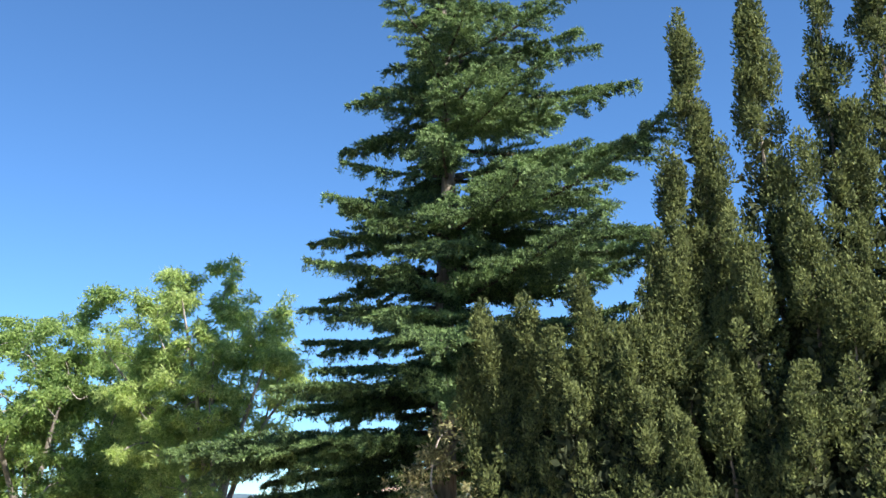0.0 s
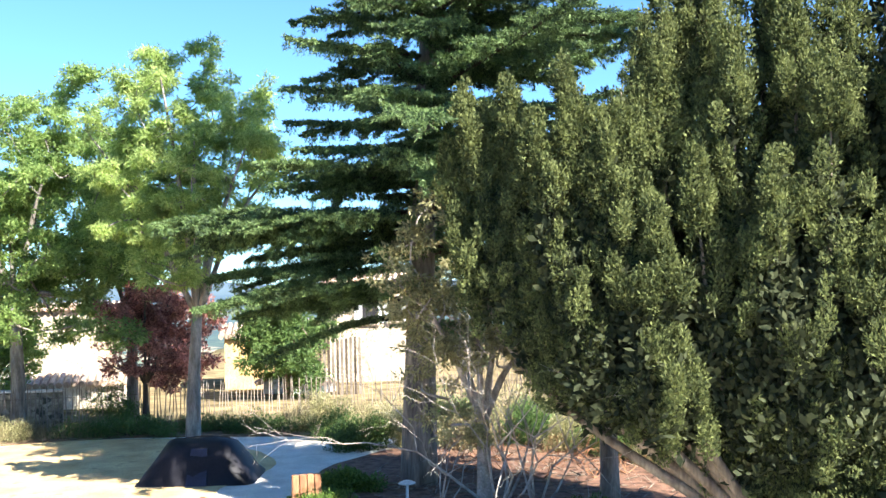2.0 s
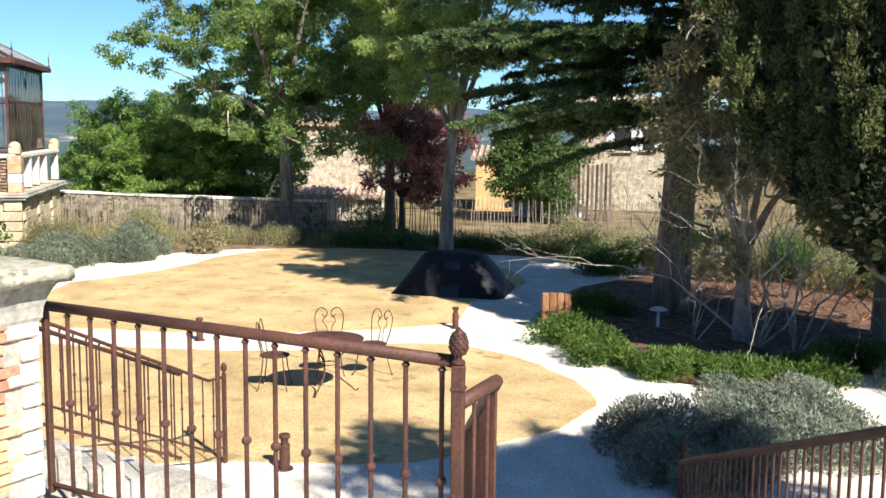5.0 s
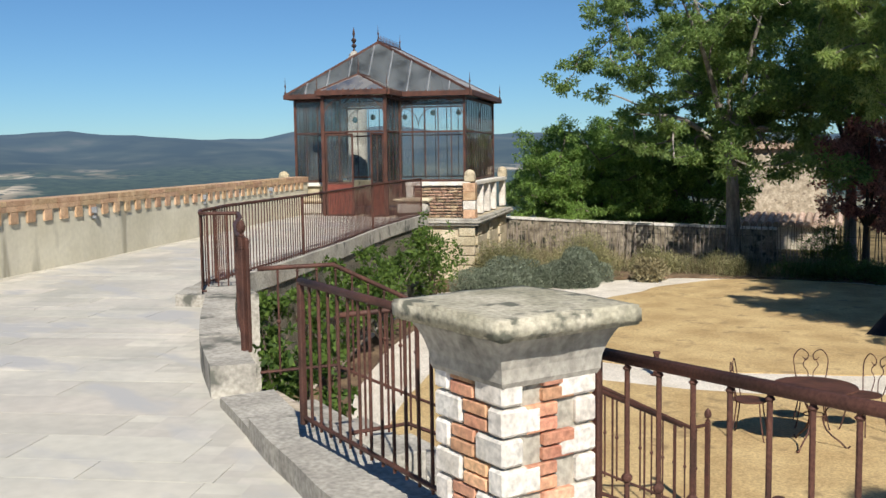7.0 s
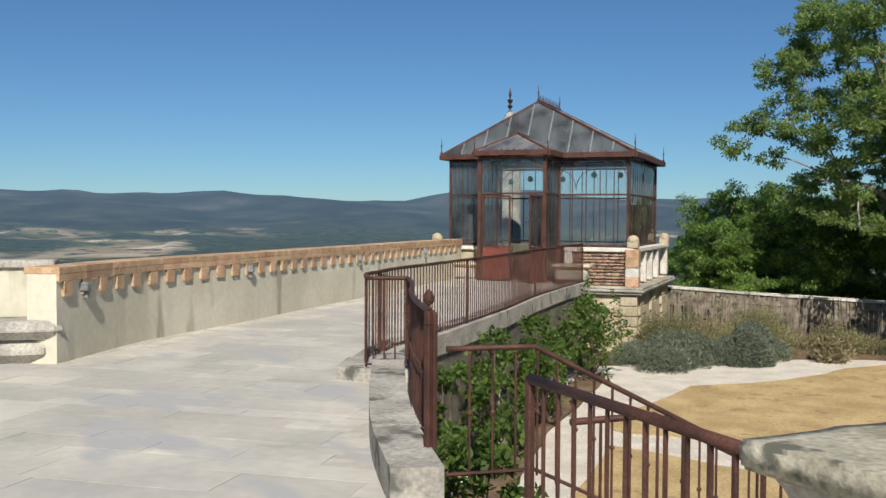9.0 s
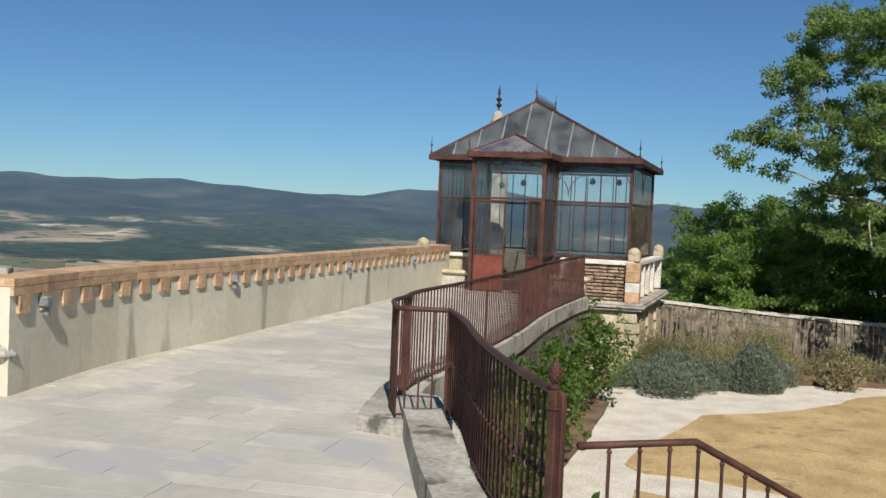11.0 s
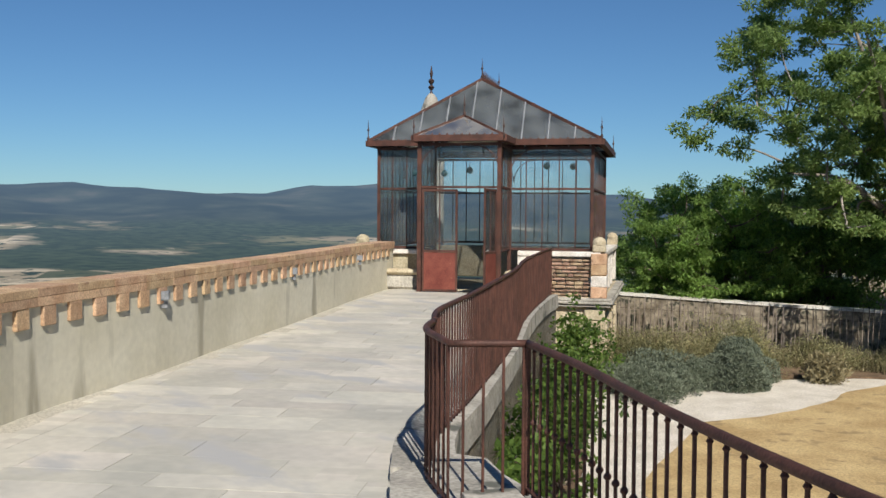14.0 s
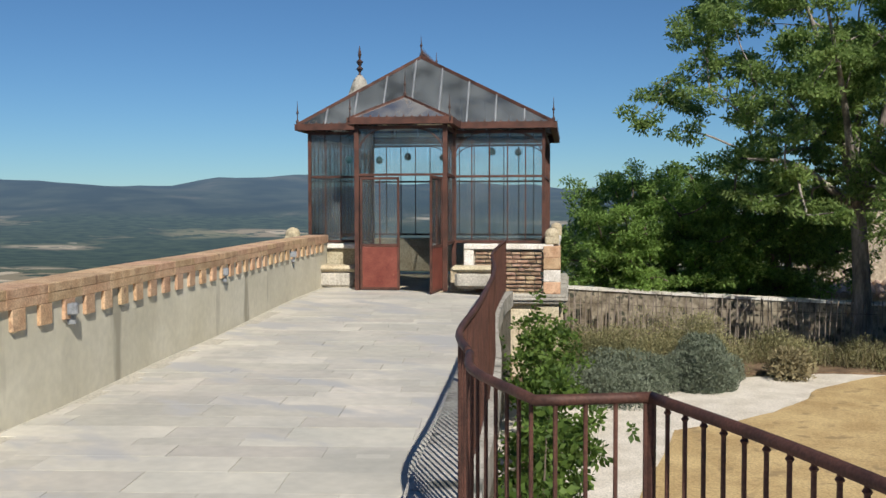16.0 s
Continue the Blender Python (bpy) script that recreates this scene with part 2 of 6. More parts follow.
L_PURPLE = leaf_mat("purple_plum_leaf", (0.16, 0.06, 0.055), (0.55, 0.26, 0.21), 0.5)
L_LAV = leaf_mat("grey_lavender", (0.09, 0.11, 0.07), (0.21, 0.24, 0.17), 0.2)
L_SANT = leaf_mat("grey_santolina", (0.12, 0.14, 0.10), (0.27, 0.30, 0.22), 0.2)
L_OLIVE = leaf_mat("olive_brown_sprig", (0.15, 0.15, 0.07), (0.44, 0.41, 0.21), 0.5)
L_IVY = leaf_mat("climber_leaf", (0.035, 0.075, 0.015), (0.16, 0.25, 0.05))
L_DRY = leaf_mat("dry_grass_blade", (0.14, 0.12, 0.06), (0.32, 0.27, 0.15), 0.2)


# ---- mesh tools ----
class Geo:
    """Collects vertices and faces of one mesh."""

    def __init__(self):
        self.v, self.f = [], []

    def add(self, vs, fs, m=None):
        k = len(self.v)
        self.v += [tuple(m @ Vector(p)) for p in vs] if m else [tuple(p) for p in vs]
        self.f += [tuple(i + k for i in q) for q in fs]
        return self

    def box(self, c, s, m=None, rz=0.0, b=0.0):
        """Box with chamfered long edges; c centre, s sizes."""
        hx, hy, hz = s[0] / 2, s[1] / 2, s[2] / 2
        R = Matrix.Translation(c) @ Matrix.Rotation(radians(rz), 4, "Z")
        if m:
            R = m @ R
        if b <= 0:
            vs = [(x, y, z) for z in (-hz, hz) for x, y in ((-hx, -hy), (hx, -hy), (hx, hy), (-hx, hy))]
            fs = [(3, 2, 1, 0), (4, 5, 6, 7), (0, 1, 5, 4), (1, 2, 6, 5), (2, 3, 7, 6), (3, 0, 4, 7)]
            return self.add(vs, fs, R)
        b = min(b, hx * 0.9, hy * 0.9, hz * 0.9)
        vs, ids = [], {}
        for sx in (-1, 1):
            for sy in (-1, 1):
                for sz in (-1, 1):
                    for ax in range(3):
                        p = [sx * (hx - b), sy * (hy - b), sz * (hz - b)]
                        p[ax] = (sx * hx, sy * hy, sz * hz)[ax]
                        ids[(sx, sy, sz, ax)] = len(vs)
                        vs.append(p)
        fs = []
        for ax in range(3):
            o = [i for i in range(3) if i != ax]
            for sg in (-1, 1):
                q = []
                for a, c2 in ((-1, -1), (1, -1), (1, 1), (-1, 1)):
                    k = [0, 0, 0]
                    k[ax], k[o[0]], k[o[1]] = sg, a, c2
                    q.append(ids[(*k, ax)])
                fs.append(tuple(q))
            for a in (-1, 1):
                for c2 in (-1, 1):
                    k1, k2 = [0, 0, 0], [0, 0, 0]
                    k1[ax], k2[ax] = -1, 1
                    for k in (k1, k2):
                        k[o[0]], k[o[1]] = a, c2
                    fs.append((ids[(*k1, o[0])], ids[(*k2, o[0])], ids[(*k2, o[1])], ids[(*k1, o[1])]))
        for sx in (-1, 1):
            for sy in (-1, 1):
                for sz in (-1, 1):
                    fs.append(tuple(ids[(sx, sy, sz, a)] for a in range(3)))
        return self.add(vs, fs, R)

    def tube(self, pts, radii, n=8, caps=True):
        pts = [Vector(p) for p in pts]
        if not hasattr(radii, "__len__"):
            radii = [radii] * len(pts)
        k = len(self.v)
        side = None
        for i, p in enumerate(pts):
            d = (pts[min(i + 1, len(pts) - 1)] - pts[max(i - 1, 0)]).normalized()
            if side is None:
                side = d.orthogonal().normalized()
            side = (side - d * side.dot(d)).normalized()
            up = d.cross(side)
            for j in range(n):
                a = 2 * math.pi * j / n
                self.v.append(tuple(p + (side * math.cos(a) + up * math.sin(a)) * radii[i]))
        for i in range(len(pts) - 1):
            for j in range(n):
                a, b = k + i * n + j, k + i * n + (j + 1) % n
                self.f.append((a, b, b + n, a + n))
        if caps:
            self.f.append(tuple(k + j for j in range(n))[::-1])
            self.f.append(tuple(k + (len(pts) - 1) * n + j for j in range(n)))
        return self

    def lathe(self, prof, n=12, at=(0, 0, 0)):
        return self.tube([(at[0], at[1], at[2] + z) for r, z in prof], [r for r, z in prof], n)

    def prism(self, poly, z0, z1):
        n = len(poly)
        vs = [(x, y, z0) for x, y in poly] + [(x, y, z1) for x, y in poly]
        fs = [tuple(range(n))[::-1], tuple(range(n, 2 * n))] + [(i, (i + 1) % n, n + (i + 1) % n, n + i) for i in range(n)]
        return self.add(vs, fs)

    def strip(self, left, right, z0, z1):
        """A wall between two plan lines of equal count; z0, z1 numbers or lists."""
        n = len(left)
        z0 = z0 if hasattr(z0, "__len__") else [z0] * n
        z1 = z1 if hasattr(z1, "__len__") else [z1] * n
        vs = []
        for i in range(n):
            vs += [(*left[i], z0[i]), (*right[i], z0[i]), (*right[i], z1[i]), (*left[i], z1[i])]
        fs = [(0, 1, 2, 3), tuple(4 * (n - 1) + q for q in (3, 2, 1, 0))]
        for i in range(n - 1):
            a = 4 * i
            for p, q in ((0, 1), (1, 2), (2, 3), (3, 0)):
                fs.append((a + q, a + p, a + 4 + p, a + 4 + q))
        return self.add(vs, fs)

    def mesh(self, name, smooth=False):
        me = bpy.data.meshes.new(name)
        me.from_pydata(self.v, [], self.f)
        bm = bmesh.new()
        bm.from_mesh(me)
        bmesh.ops.recalc_face_normals(bm, faces=bm.faces)
        bm.to_mesh(me)
        bm.free()
        if smooth:
            me.shade_smooth()
        return me


def part(name, geo, material, parent=None, label="", smooth=False, kind=""):
    me = geo.mesh(name, smooth) if isinstance(geo, Geo) else geo
    if not me.materials:
        me.materials.append(material)
    ob = new(name, me)
    if parent:
        ob.parent = parent
    return tagged(ob, label=label, kind=kind)


def thing(name, label, category, at=(0, 0, 0), rz=0.0, group=""):
    e = new(name)
    e.empty_display_size = 0.2
    e.matrix_world = pose(*at, 0, 0, rz)
    return tagged(e, label=label, category=category, group=group)


def structure(name, geo, material, label="", smooth=False):
    return part(name, geo, material, None, label, smooth, "structure")


def resample(path, step):
    pts = [Vector(p) for p in path]
    out, carry = [pts[0].copy()], 0.0
    for a, b in zip(pts, pts[1:]):
        d = (b - a).length
        s = step - carry
        while s <= d + 1e-6:
            out.append(a.lerp(b, s / d))
            s += step
        carry = (carry + d) % step if d else carry
        carry = d - (s - step)
    return out


def smooth_line(path, per=6):
    """Catmull-Rom through the points."""
    P_ = [Vector(p) for p in path]
    P_ = [P_[0] * 2 - P_[1]] + P_ + [P_[-1] * 2 - P_[-2]]
    out = []
    for i in range(1, len(P_) - 2):
        for k in range(per):
            t = k / per
            a, b, c, d = P_[i - 1], P_[i], P_[i + 1], P_[i + 2]
            out.append(0.5 * ((2 * b) + (c - a) * t + (2 * a - 5 * b + 4 * c - d) * t * t + (3 * b - a - 3 * c + d) * t ** 3))
    out.append(P_[-2])
    return out


def offset(line, d):
    """Plan line moved d to its left."""
    out = []
    for i, p in enumerate(line):
        t = (line[min(i + 1, len(line) - 1)] - line[max(i - 1, 0)])
        t = Vector((t[0], t[1])).normalized()
        out.append((p[0] - t[1] * d, p[1] + t[0] * d))
    return out


def leaf_mesh(name, centers, radii, n, size, rng, aspect=2.2, shell=0.55, up=0.0, droop=0.0):
    """n small folded leaves scattered in ellipsoids."""
    centers, radii = np.array(centers, float), np.array(radii, float)
    w = (radii[:, 0] * radii[:, 1] * radii[:, 2]) ** 0.667
    idx = rng.choice(len(centers), n, p=w / w.sum())
    d = rng.normal(size=(n, 3))
    d /= np.linalg.norm(d, axis=1)[:, None]
    r = shell + (1 - shell) * rng.random(n) ** 0.7
    r = np.where(rng.random(n) < 0.3, rng.random(n), r)
    p = centers[idx] + d * radii[idx] * r[:, None]
    ax = rng.normal(size=(n, 3)) + d * 0.8
    ax[:, 2] += up - droop
    ax /= np.linalg.norm(ax, axis=1)[:, None]
    sd = np.cross(ax, rng.normal(size=(n, 3)))
    sd /= np.linalg.norm(sd, axis=1)[:, None] + 1e-9
    s = size * (0.6 + 0.8 * rng.random(n))[:, None]
    v = np.stack([p, p + ax * s * 0.5 + sd * s * 0.5 / aspect, p + ax * s, p + ax * s * 0.5 - sd * s * 0.5 / aspect], 1).reshape(-1, 3)
    return quads(name, v)


def quads(name, v):
    n = len(v) // 4
    me = bpy.data.meshes.new(name)
    me.vertices.add(4 * n)
    me.loops.add(4 * n)
    me.polygons.add(n)
    me.vertices.foreach_set("co", np.ascontiguousarray(v, dtype=np.float32).ravel())
    me.loops.foreach_set("vertex_index", np.arange(4 * n, dtype=np.int32))
    me.polygons.foreach_set("loop_start", np.arange(0, 4 * n, 4, dtype=np.int32))
    me.update(calc_edges=True)
    return me


# ---- plan ----
GARDEN = -1.86
OUTER = smooth_line([(-11.88, 4.62), (-13.4, 6.17), (-14.78, 8.15), (-16.2, 10.0), (-17.5, 11.8), (-18.9, 13.6), (-20.35, 15.5), (-22.05, 17.9)], 4)
KERB1 = smooth_line([(-9.75, 7.35), (-10.47, 8.08), (-11.35, 9.35), (-13.25, 11.95), (-15.08, 14.3), (-16.7, 16.6), (-17.7, 18.2)], 5)
KERB2 = smooth_line([(-9.0, 6.78), (-8.2, 6.25), (-7.45, 5.76), (-6.4, 5.12), (-5.40, 4.60)], 5)
KERB3 = [Vector(p) for p in ((-4.38, 4.22), (-4.0, 4.07), (-3.55, 3.92), (-3.17, 3.78), (-2.6, 3.61), (-2.05, 3.47))]

# ground, terrain to the hills
PLATEAU = [(-8, -60), (-12.6, 3.0), (-15.7, 7.6), (-18.4, 11.4), (-22.9, 17.6), (-25.2, 22), (-24.6, 27), (-23, 31), (-24, 60), (-30, 110), (90, 120), (100, -60)]


def outside(x, y):
    best, inside = 1e9, False
    n = len(PLATEAU)
    for i in range(n):
        (ax, ay), (bx, by) = PLATEAU[i], PLATEAU[(i + 1) % n]
        dx, dy = bx - ax, by - ay
        t = max(0, min(1, ((x - ax) * dx + (y - ay) * dy) / (dx * dx + dy * dy)))
        best = min(best, math.hypot(x - ax - t * dx, y - ay - t * dy))
        if (ay > y) != (by > y) and x < ax + (y - ay) / (by - ay) * dx:
            inside = not inside
    return 0 if inside else best


def terrain(x, y):
    d, r = outside(x, y), math.hypot(x, y)
    z = GARDEN - 0.02 - min(d * 0.55, 14 + d * 0.085, 108) - (0.7 * min(d, 3))
    if r > 900:
        az = math.degrees(math.atan2(-x, y))
        top = 1.38 + 0.55 * noise.noise(Vector((az / 9.0, 0, 1))) + 0.30 * noise.noise(Vector((az / 2.6, 0, 5))) + 0.04 * noise.noise(Vector((az / 0.8, 0, 5)))
        top = max(top - 0.03 * max(0, 45 - az), 0.9)
        n1 = noise.noise(Vector((x / 420, y / 420, 2)))
        n2 = noise.noise(Vector((x / 130, y / 130, 5)))
        elev = np.interp(r, [900, 1500, 2100, 2900, 3300, 3800, 4250, 4400], [-6.0, -3.7, -2.3, -0.9, -0.1 + 0.25 * n1, 0.75 + 0.45 * n1, top, top - 0.2])
        far = 1.6 + r * math.tan(radians(float(elev))) + (9 * n1 + 4 * n2) * min(1, (r - 900) / 600) * (1 if r < 4200 else 0.3)
        k = min(1, (r - 900) / 300)
        z = z * (1 - k) + far * k
    return z


def build_ground():
    radii = [0] + [1.5 * i for i in range(1, 41)] + [60 * 1.062 ** i for i in range(1, 73)]
    radii = [r for r in radii if r < 4400] + [4400]
    n, V, F = 420, [], []
    for r in radii:
        for j in range(n):
            a = 2 * math.pi * j / n
            x, y = -6 + r * math.cos(a), 8 + r * math.sin(a)
            V.append((x, y, terrain(x, y)))
    for i in range(len(radii) - 1):
        for j in range(n):
            a, b = i * n + j, i * n + (j + 1) % n
            F.append((a, b, b + n, a + n))
    g = Geo()
    g.v, g.f = V, F
    m = bpy.data.materials.new("valley_land")
    m.use_nodes = True
    N, L = m.node_tree.nodes, m.node_tree.links
    b = N["Principled BSDF"]
    geo = N.new("ShaderNodeNewGeometry")
    b.inputs["Roughness"].default_value = 0.95
    b.inputs["Specular IOR Level"].default_value = 0.0

    def ramp(src, stops):
        r = N.new("ShaderNodeValToRGB")
        els = r.color_ramp.elements
        while len(els) < len(stops):
            els.new(0.5)
        for e, (p, c) in zip(els, stops):
            e.position, e.color = p, (*c, 1)
        L.new(src, r.inputs["Fac"])
        return r.outputs["Color"]

    def mixc(f, a, b_):
        q = N.new("ShaderNodeMix")
        q.data_type = "RGBA"
        L.new(f, q.inputs["Factor"])
        L.new(a, q.inputs["A"])
        L.new(b_, q.inputs["B"])
        return q.outputs["Result"]

    def nz(scale, detail=5):
        q = N.new("ShaderNodeTexNoise")
        q.inputs["Scale"].default_value, q.inputs["Detail"].default_value = scale, detail
        L.new(geo.outputs["Position"], q.inputs["Vector"])
        return q.outputs["Fac"]

    vo = N.new("ShaderNodeTexVoronoi")
    vo.inputs["Scale"].default_value = 0.008
    wv = N.new("ShaderNodeVectorMath")
    wv.operation = "MULTIPLY"
    wv.inputs[1].default_value = (1, 1, 0)
    L.new(geo.outputs["Position"], wv.inputs[0])
    L.new(wv.outputs["Vector"], vo.inputs["Vector"])
    sep = N.new("ShaderNodeSeparateColor")
    L.new(vo.outputs["Color"], sep.inputs["Color"])
    fields = ramp(sep.outputs[0], [(0.0, (0.07, 0.08, 0.04)), (0.35, (0.13, 0.135, 0.07)), (0.6, (0.22, 0.18, 0.11)), (0.86, (0.30, 0.25, 0.17)), (1.0, (0.50, 0.42, 0.30))])
    woods = ramp(nz(0.03, 8), [(0.35, (0.018, 0.032, 0.018)), (0.65, (0.045, 0.065, 0.035))])
    mask = ramp(nz(0.0022, 6), [(0.51, (0, 0, 0)), (0.58, (1, 1, 1))])
    spk = ramp(nz(0.02, 6), [(0.55, (0, 0, 0)), (0.60, (1, 1, 1))])
    land = mixc(mask, woods, mixc(spk, fields, woods))
    ln = N.new("ShaderNodeVectorMath")
    ln.operation = "LENGTH"
    L.new(wv.outputs["Vector"], ln.inputs[0])
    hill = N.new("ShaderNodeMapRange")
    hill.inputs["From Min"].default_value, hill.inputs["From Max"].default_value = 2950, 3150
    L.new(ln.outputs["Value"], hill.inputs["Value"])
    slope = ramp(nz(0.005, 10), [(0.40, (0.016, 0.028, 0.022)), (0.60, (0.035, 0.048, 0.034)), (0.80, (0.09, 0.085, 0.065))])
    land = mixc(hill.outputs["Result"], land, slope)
    near = N.new("ShaderNodeMapRange")
    near.inputs["From Min"].default_value, near.inputs["From Max"].default_value = 60, 110
    L.new(ln.outputs["Value"], near.inputs["Value"])
    close = ramp(nz(1.2, 8), [(0.35, (0.10, 0.08, 0.045)), (0.65, (0.26, 0.20, 0.11))])
    L.new(mixc(near.outputs["Result"], close, land), b.inputs["Base Color"])
    # distance haze painted on the land as a bluish glow, stronger farther out
    haze_glow = N.new("ShaderNodeMapRange")
    haze_glow.inputs["From Min"].default_value, haze_glow.inputs["From Max"].default_value = 300, 4500
    haze_glow.inputs["To Max"].default_value = 0.17
    L.new(ln.outputs["Value"], haze_glow.inputs["Value"])
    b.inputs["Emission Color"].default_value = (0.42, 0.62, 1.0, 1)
    L.new(haze_glow.outputs["Result"], b.inputs["Emission Strength"])
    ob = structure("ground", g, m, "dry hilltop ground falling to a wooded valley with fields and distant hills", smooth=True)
    return ob


build_ground()

# garden surfaces
gravel = Geo().prism([(-17.5, 17.5), (-13.5, 12.5), (-9.3, 7.2), (-5, 5.2), (-2.2, 4.6), (2.6, 4.6), (9, 6), (9, 17), (2.2, 17.2), (-2, 26), (-9, 27.2), (-14, 25), (-16.5, 21.5)], GARDEN - 0.05, GARDEN + 0.004)
structure("pavement", gravel, M_GRAVEL, "pale gravel path")
lawn_a = [(-14.2, 17.9), (-12.4, 13.6), (-11.0, 14.0), (-9.3, 14.35), (-7.6, 14.9), (-5.9, 16.1), (-4.9, 17.2), (-5.3, 19.4), (-5.0, 22.3), (-6.9, 24.9), (-9.6, 26.3), (-12.9, 25.4), (-13.7, 23.0), (-13.5, 21.4), (-13.7, 19.4)]
lawn_b = [(-11.4, 12.6), (-9.0, 9.4), (-6.8, 8.0), (-4.3, 9.3), (-2.6, 10.0), (-1.5, 11.8), (-1.35, 13.1), (-2.3, 14.4), (-3.6, 15.3), (-4.9, 15.2), (-6.6, 13.9), (-8.6, 13.2)]


def blob(poly, z0, z1):
    line = smooth_line(poly + [poly[0]], 5)[:-1]
    rng = random.Random(7)
    return Geo().prism([(p[0] + rng.uniform(-.05, .05), p[1] + rng.uniform(-.05, .05)) for p in line], z0, z1)


structure("lawn", blob(lawn_a, GARDEN - 0.03, GARDEN + 0.02), M_LAWN, "dry straw-coloured lawn")
structure("lawn", blob(lawn_b, GARDEN - 0.03, GARDEN + 0.02), M_LAWN, "dry straw-coloured lawn")
structure("flower_bed", blob([(-3.1, 17.5), (-2.2, 15.9), (-1.0, 14.75), (0.2, 14.4), (1.4, 15.0), (2.3, 16.8), (4.5, 17.4), (7, 20), (5, 25), (-1, 25.5), (-3.6, 22)], GARDEN - 0.03, GARDEN + 0.05), M_MULCH, "mulched planting bed")
structure("flower_bed", blob([(-18.2, 18.9), (-16.9, 20.2), (-16.1, 21.9), (-15.3, 23.7), (-13.6, 25.0), (-11, 26.4), (-6, 26.6), (-3.4, 26.5), (-3, 29.6), (-8, 29.8), (-15, 27.4), (-22, 25.4), (-21, 23)], GARDEN - 0.03, GARDEN + 0.05), M_SOIL, "dry planting bed by the fence")
structure("flower_bed", blob([(-6.4, 5.9), (-7.4, 6.4), (-9.4, 7.7), (-11.3, 9.9), (-13.2, 12.3), (-16.2, 16.6), (-15.7, 16.8), (-12.6, 12.4), (-10.4, 9.9), (-8.6, 8.4), (-7.0, 7.3), (-6.2, 6.9)], GARDEN - 0.03, GARDEN + 0.05), M_SOIL, "narrow bed under the terrace wall")

# terrace body
_edge2 = [(p[0], p[1]) for p in offset(KERB2, 0.28)]
_edge1 = [(p[0], p[1]) for p in offset(KERB1, -0.08)]
TERR = [(p[0], p[1]) for p in OUTER[::-1]]
terr_poly = TERR + [(-12.6, 4.2), (-12.9, 2.0), (-9, -7), (7, -9), (7, 4.1), (2.25, 3.9), (1.95, 4.18), (0.3, 4.0), (0.24, 3.72), (-1.5, 4.0), (-2.0, 3.9), (-3.2, 4.1), (-4.2, 4.45), (-5.3, 4.9)] + _edge2[::-1] + [(-9.3, 7.15)] + _edge1
structure("terrace_base", Geo().prism(terr_poly, GARDEN - 0.3, -0.045), M_MORTAR, "stone terrace base")


def inside_poly(x, y, poly):
    c = False
    for i in range(len(poly)):
        (ax, ay), (bx, by) = poly[i], poly[(i + 1) % len(poly)]
        if (ay > y) != (by > y) and x < ax + (y - ay) / (by - ay) * (bx - ax):
            c = not c
    return c


# parapet: rendered wall, terracotta coping with teeth
PAR = 1.03
_o1, _o2 = offset(OUTER, 0.0), offset(OUTER, 0.34)
wallp = structure("wall_parapet", Geo().strip(_o1, _o2, -1.9, PAR - 0.075), M_RENDER, "weathered lime-rendered parapet wall")
wall_out = structure("wall_retaining", Geo().strip(offset(OUTER, 0.05), offset(OUTER, 0.6), -9.0, -1.0), M_RUBBLE, "rubble retaining wall below the parapet")


def coping():
    line = [Vector((p[0], p[1], 0)) for p in OUTER]
    pts = resample(line, 0.62)
    for i, (a, b) in enumerate(zip(pts, pts[1:])):
        d = (b - a)
        ln = d.length
        ang = math.degrees(math.atan2(d[1], d[0]))
        c = (a + b) / 2
        g = Geo().box((0, 0.172, 0), (ln - 0.003, 0.412, 0.075), b=0.005)
        ob = part("coping_tile", g, M_TERRA, wallp)
        ob.matrix_world = pose(c[0], c[1], PAR - 0.036, 0, 0, ang)
        ob = part("band_brick", Geo().box((0, -0.004, 0), (ln - 0.003, 0.056, 0.078), b=0.003), M_TERRA, wallp)
        ob.matrix_world = pose(c[0], c[1], PAR - 0.113, 0, 0, ang)
    tooth = Geo().box((0, 0, 0), (0.19, 0.058, 0.17), b=0.005).mesh("tooth")
    pts = resample(line, 0.41)
    for a, b in zip(pts, pts[1:]):
        d = b - a
        ang = math.degrees(math.atan2(d[1], d[0]))
        c = (a + b) / 2
        ob = part("tooth_brick", tooth, M_TERRA, wallp)
        ob.matrix_world = pose(c[0] + math.sin(radians(ang)) * 0.003, c[1] - math.cos(radians(ang)) * 0.003, PAR - 0.238, 0, 0, ang)


# kerbs
_k0, _k1 = offset(KERB2, 0.30), offset(KERB2, 0)
for a in range(0, len(KERB2) - 1, 5):
    _in = [(p[0], p[1]) for p in _k0[a:a + 6]]
    _out = [(p[0], p[1]) for p in _k1[a:a + 6]]
    _out[-1] = (_out[-1][0] * 0.995 + _out[-2][0] * 0.005, _out[-1][1] * 0.995 + _out[-2][1] * 0.005)
    structure("kerb", Geo().strip(_in, _out, -1.9, 0.22 - 0.004 * (a % 2)), M_CONC, "worn grey stone kerb")
structure("kerb", Geo().strip(offset(KERB1, -0.12), offset(KERB1, 0.30), -0.16, 0.10), M_CONC, "worn grey stone kerb")
structure("wall_terrace", Geo().strip(offset(KERB1, -0.08), offset(KERB1, 0.25), -1.9, -0.162), M_RUBBLEWALL, "rubble retaining wall under the kerb")
structure("kerb", Geo().prism([(-9.75, 6.95), (-9.3, 6.55), (-8.85, 6.75), (-8.6, 7.15), (-9.3, 7.45), (-9.62, 7.65), (-10.0, 7.55)], -1.9, 0.13), M_CONC, "worn grey stone kerb block")
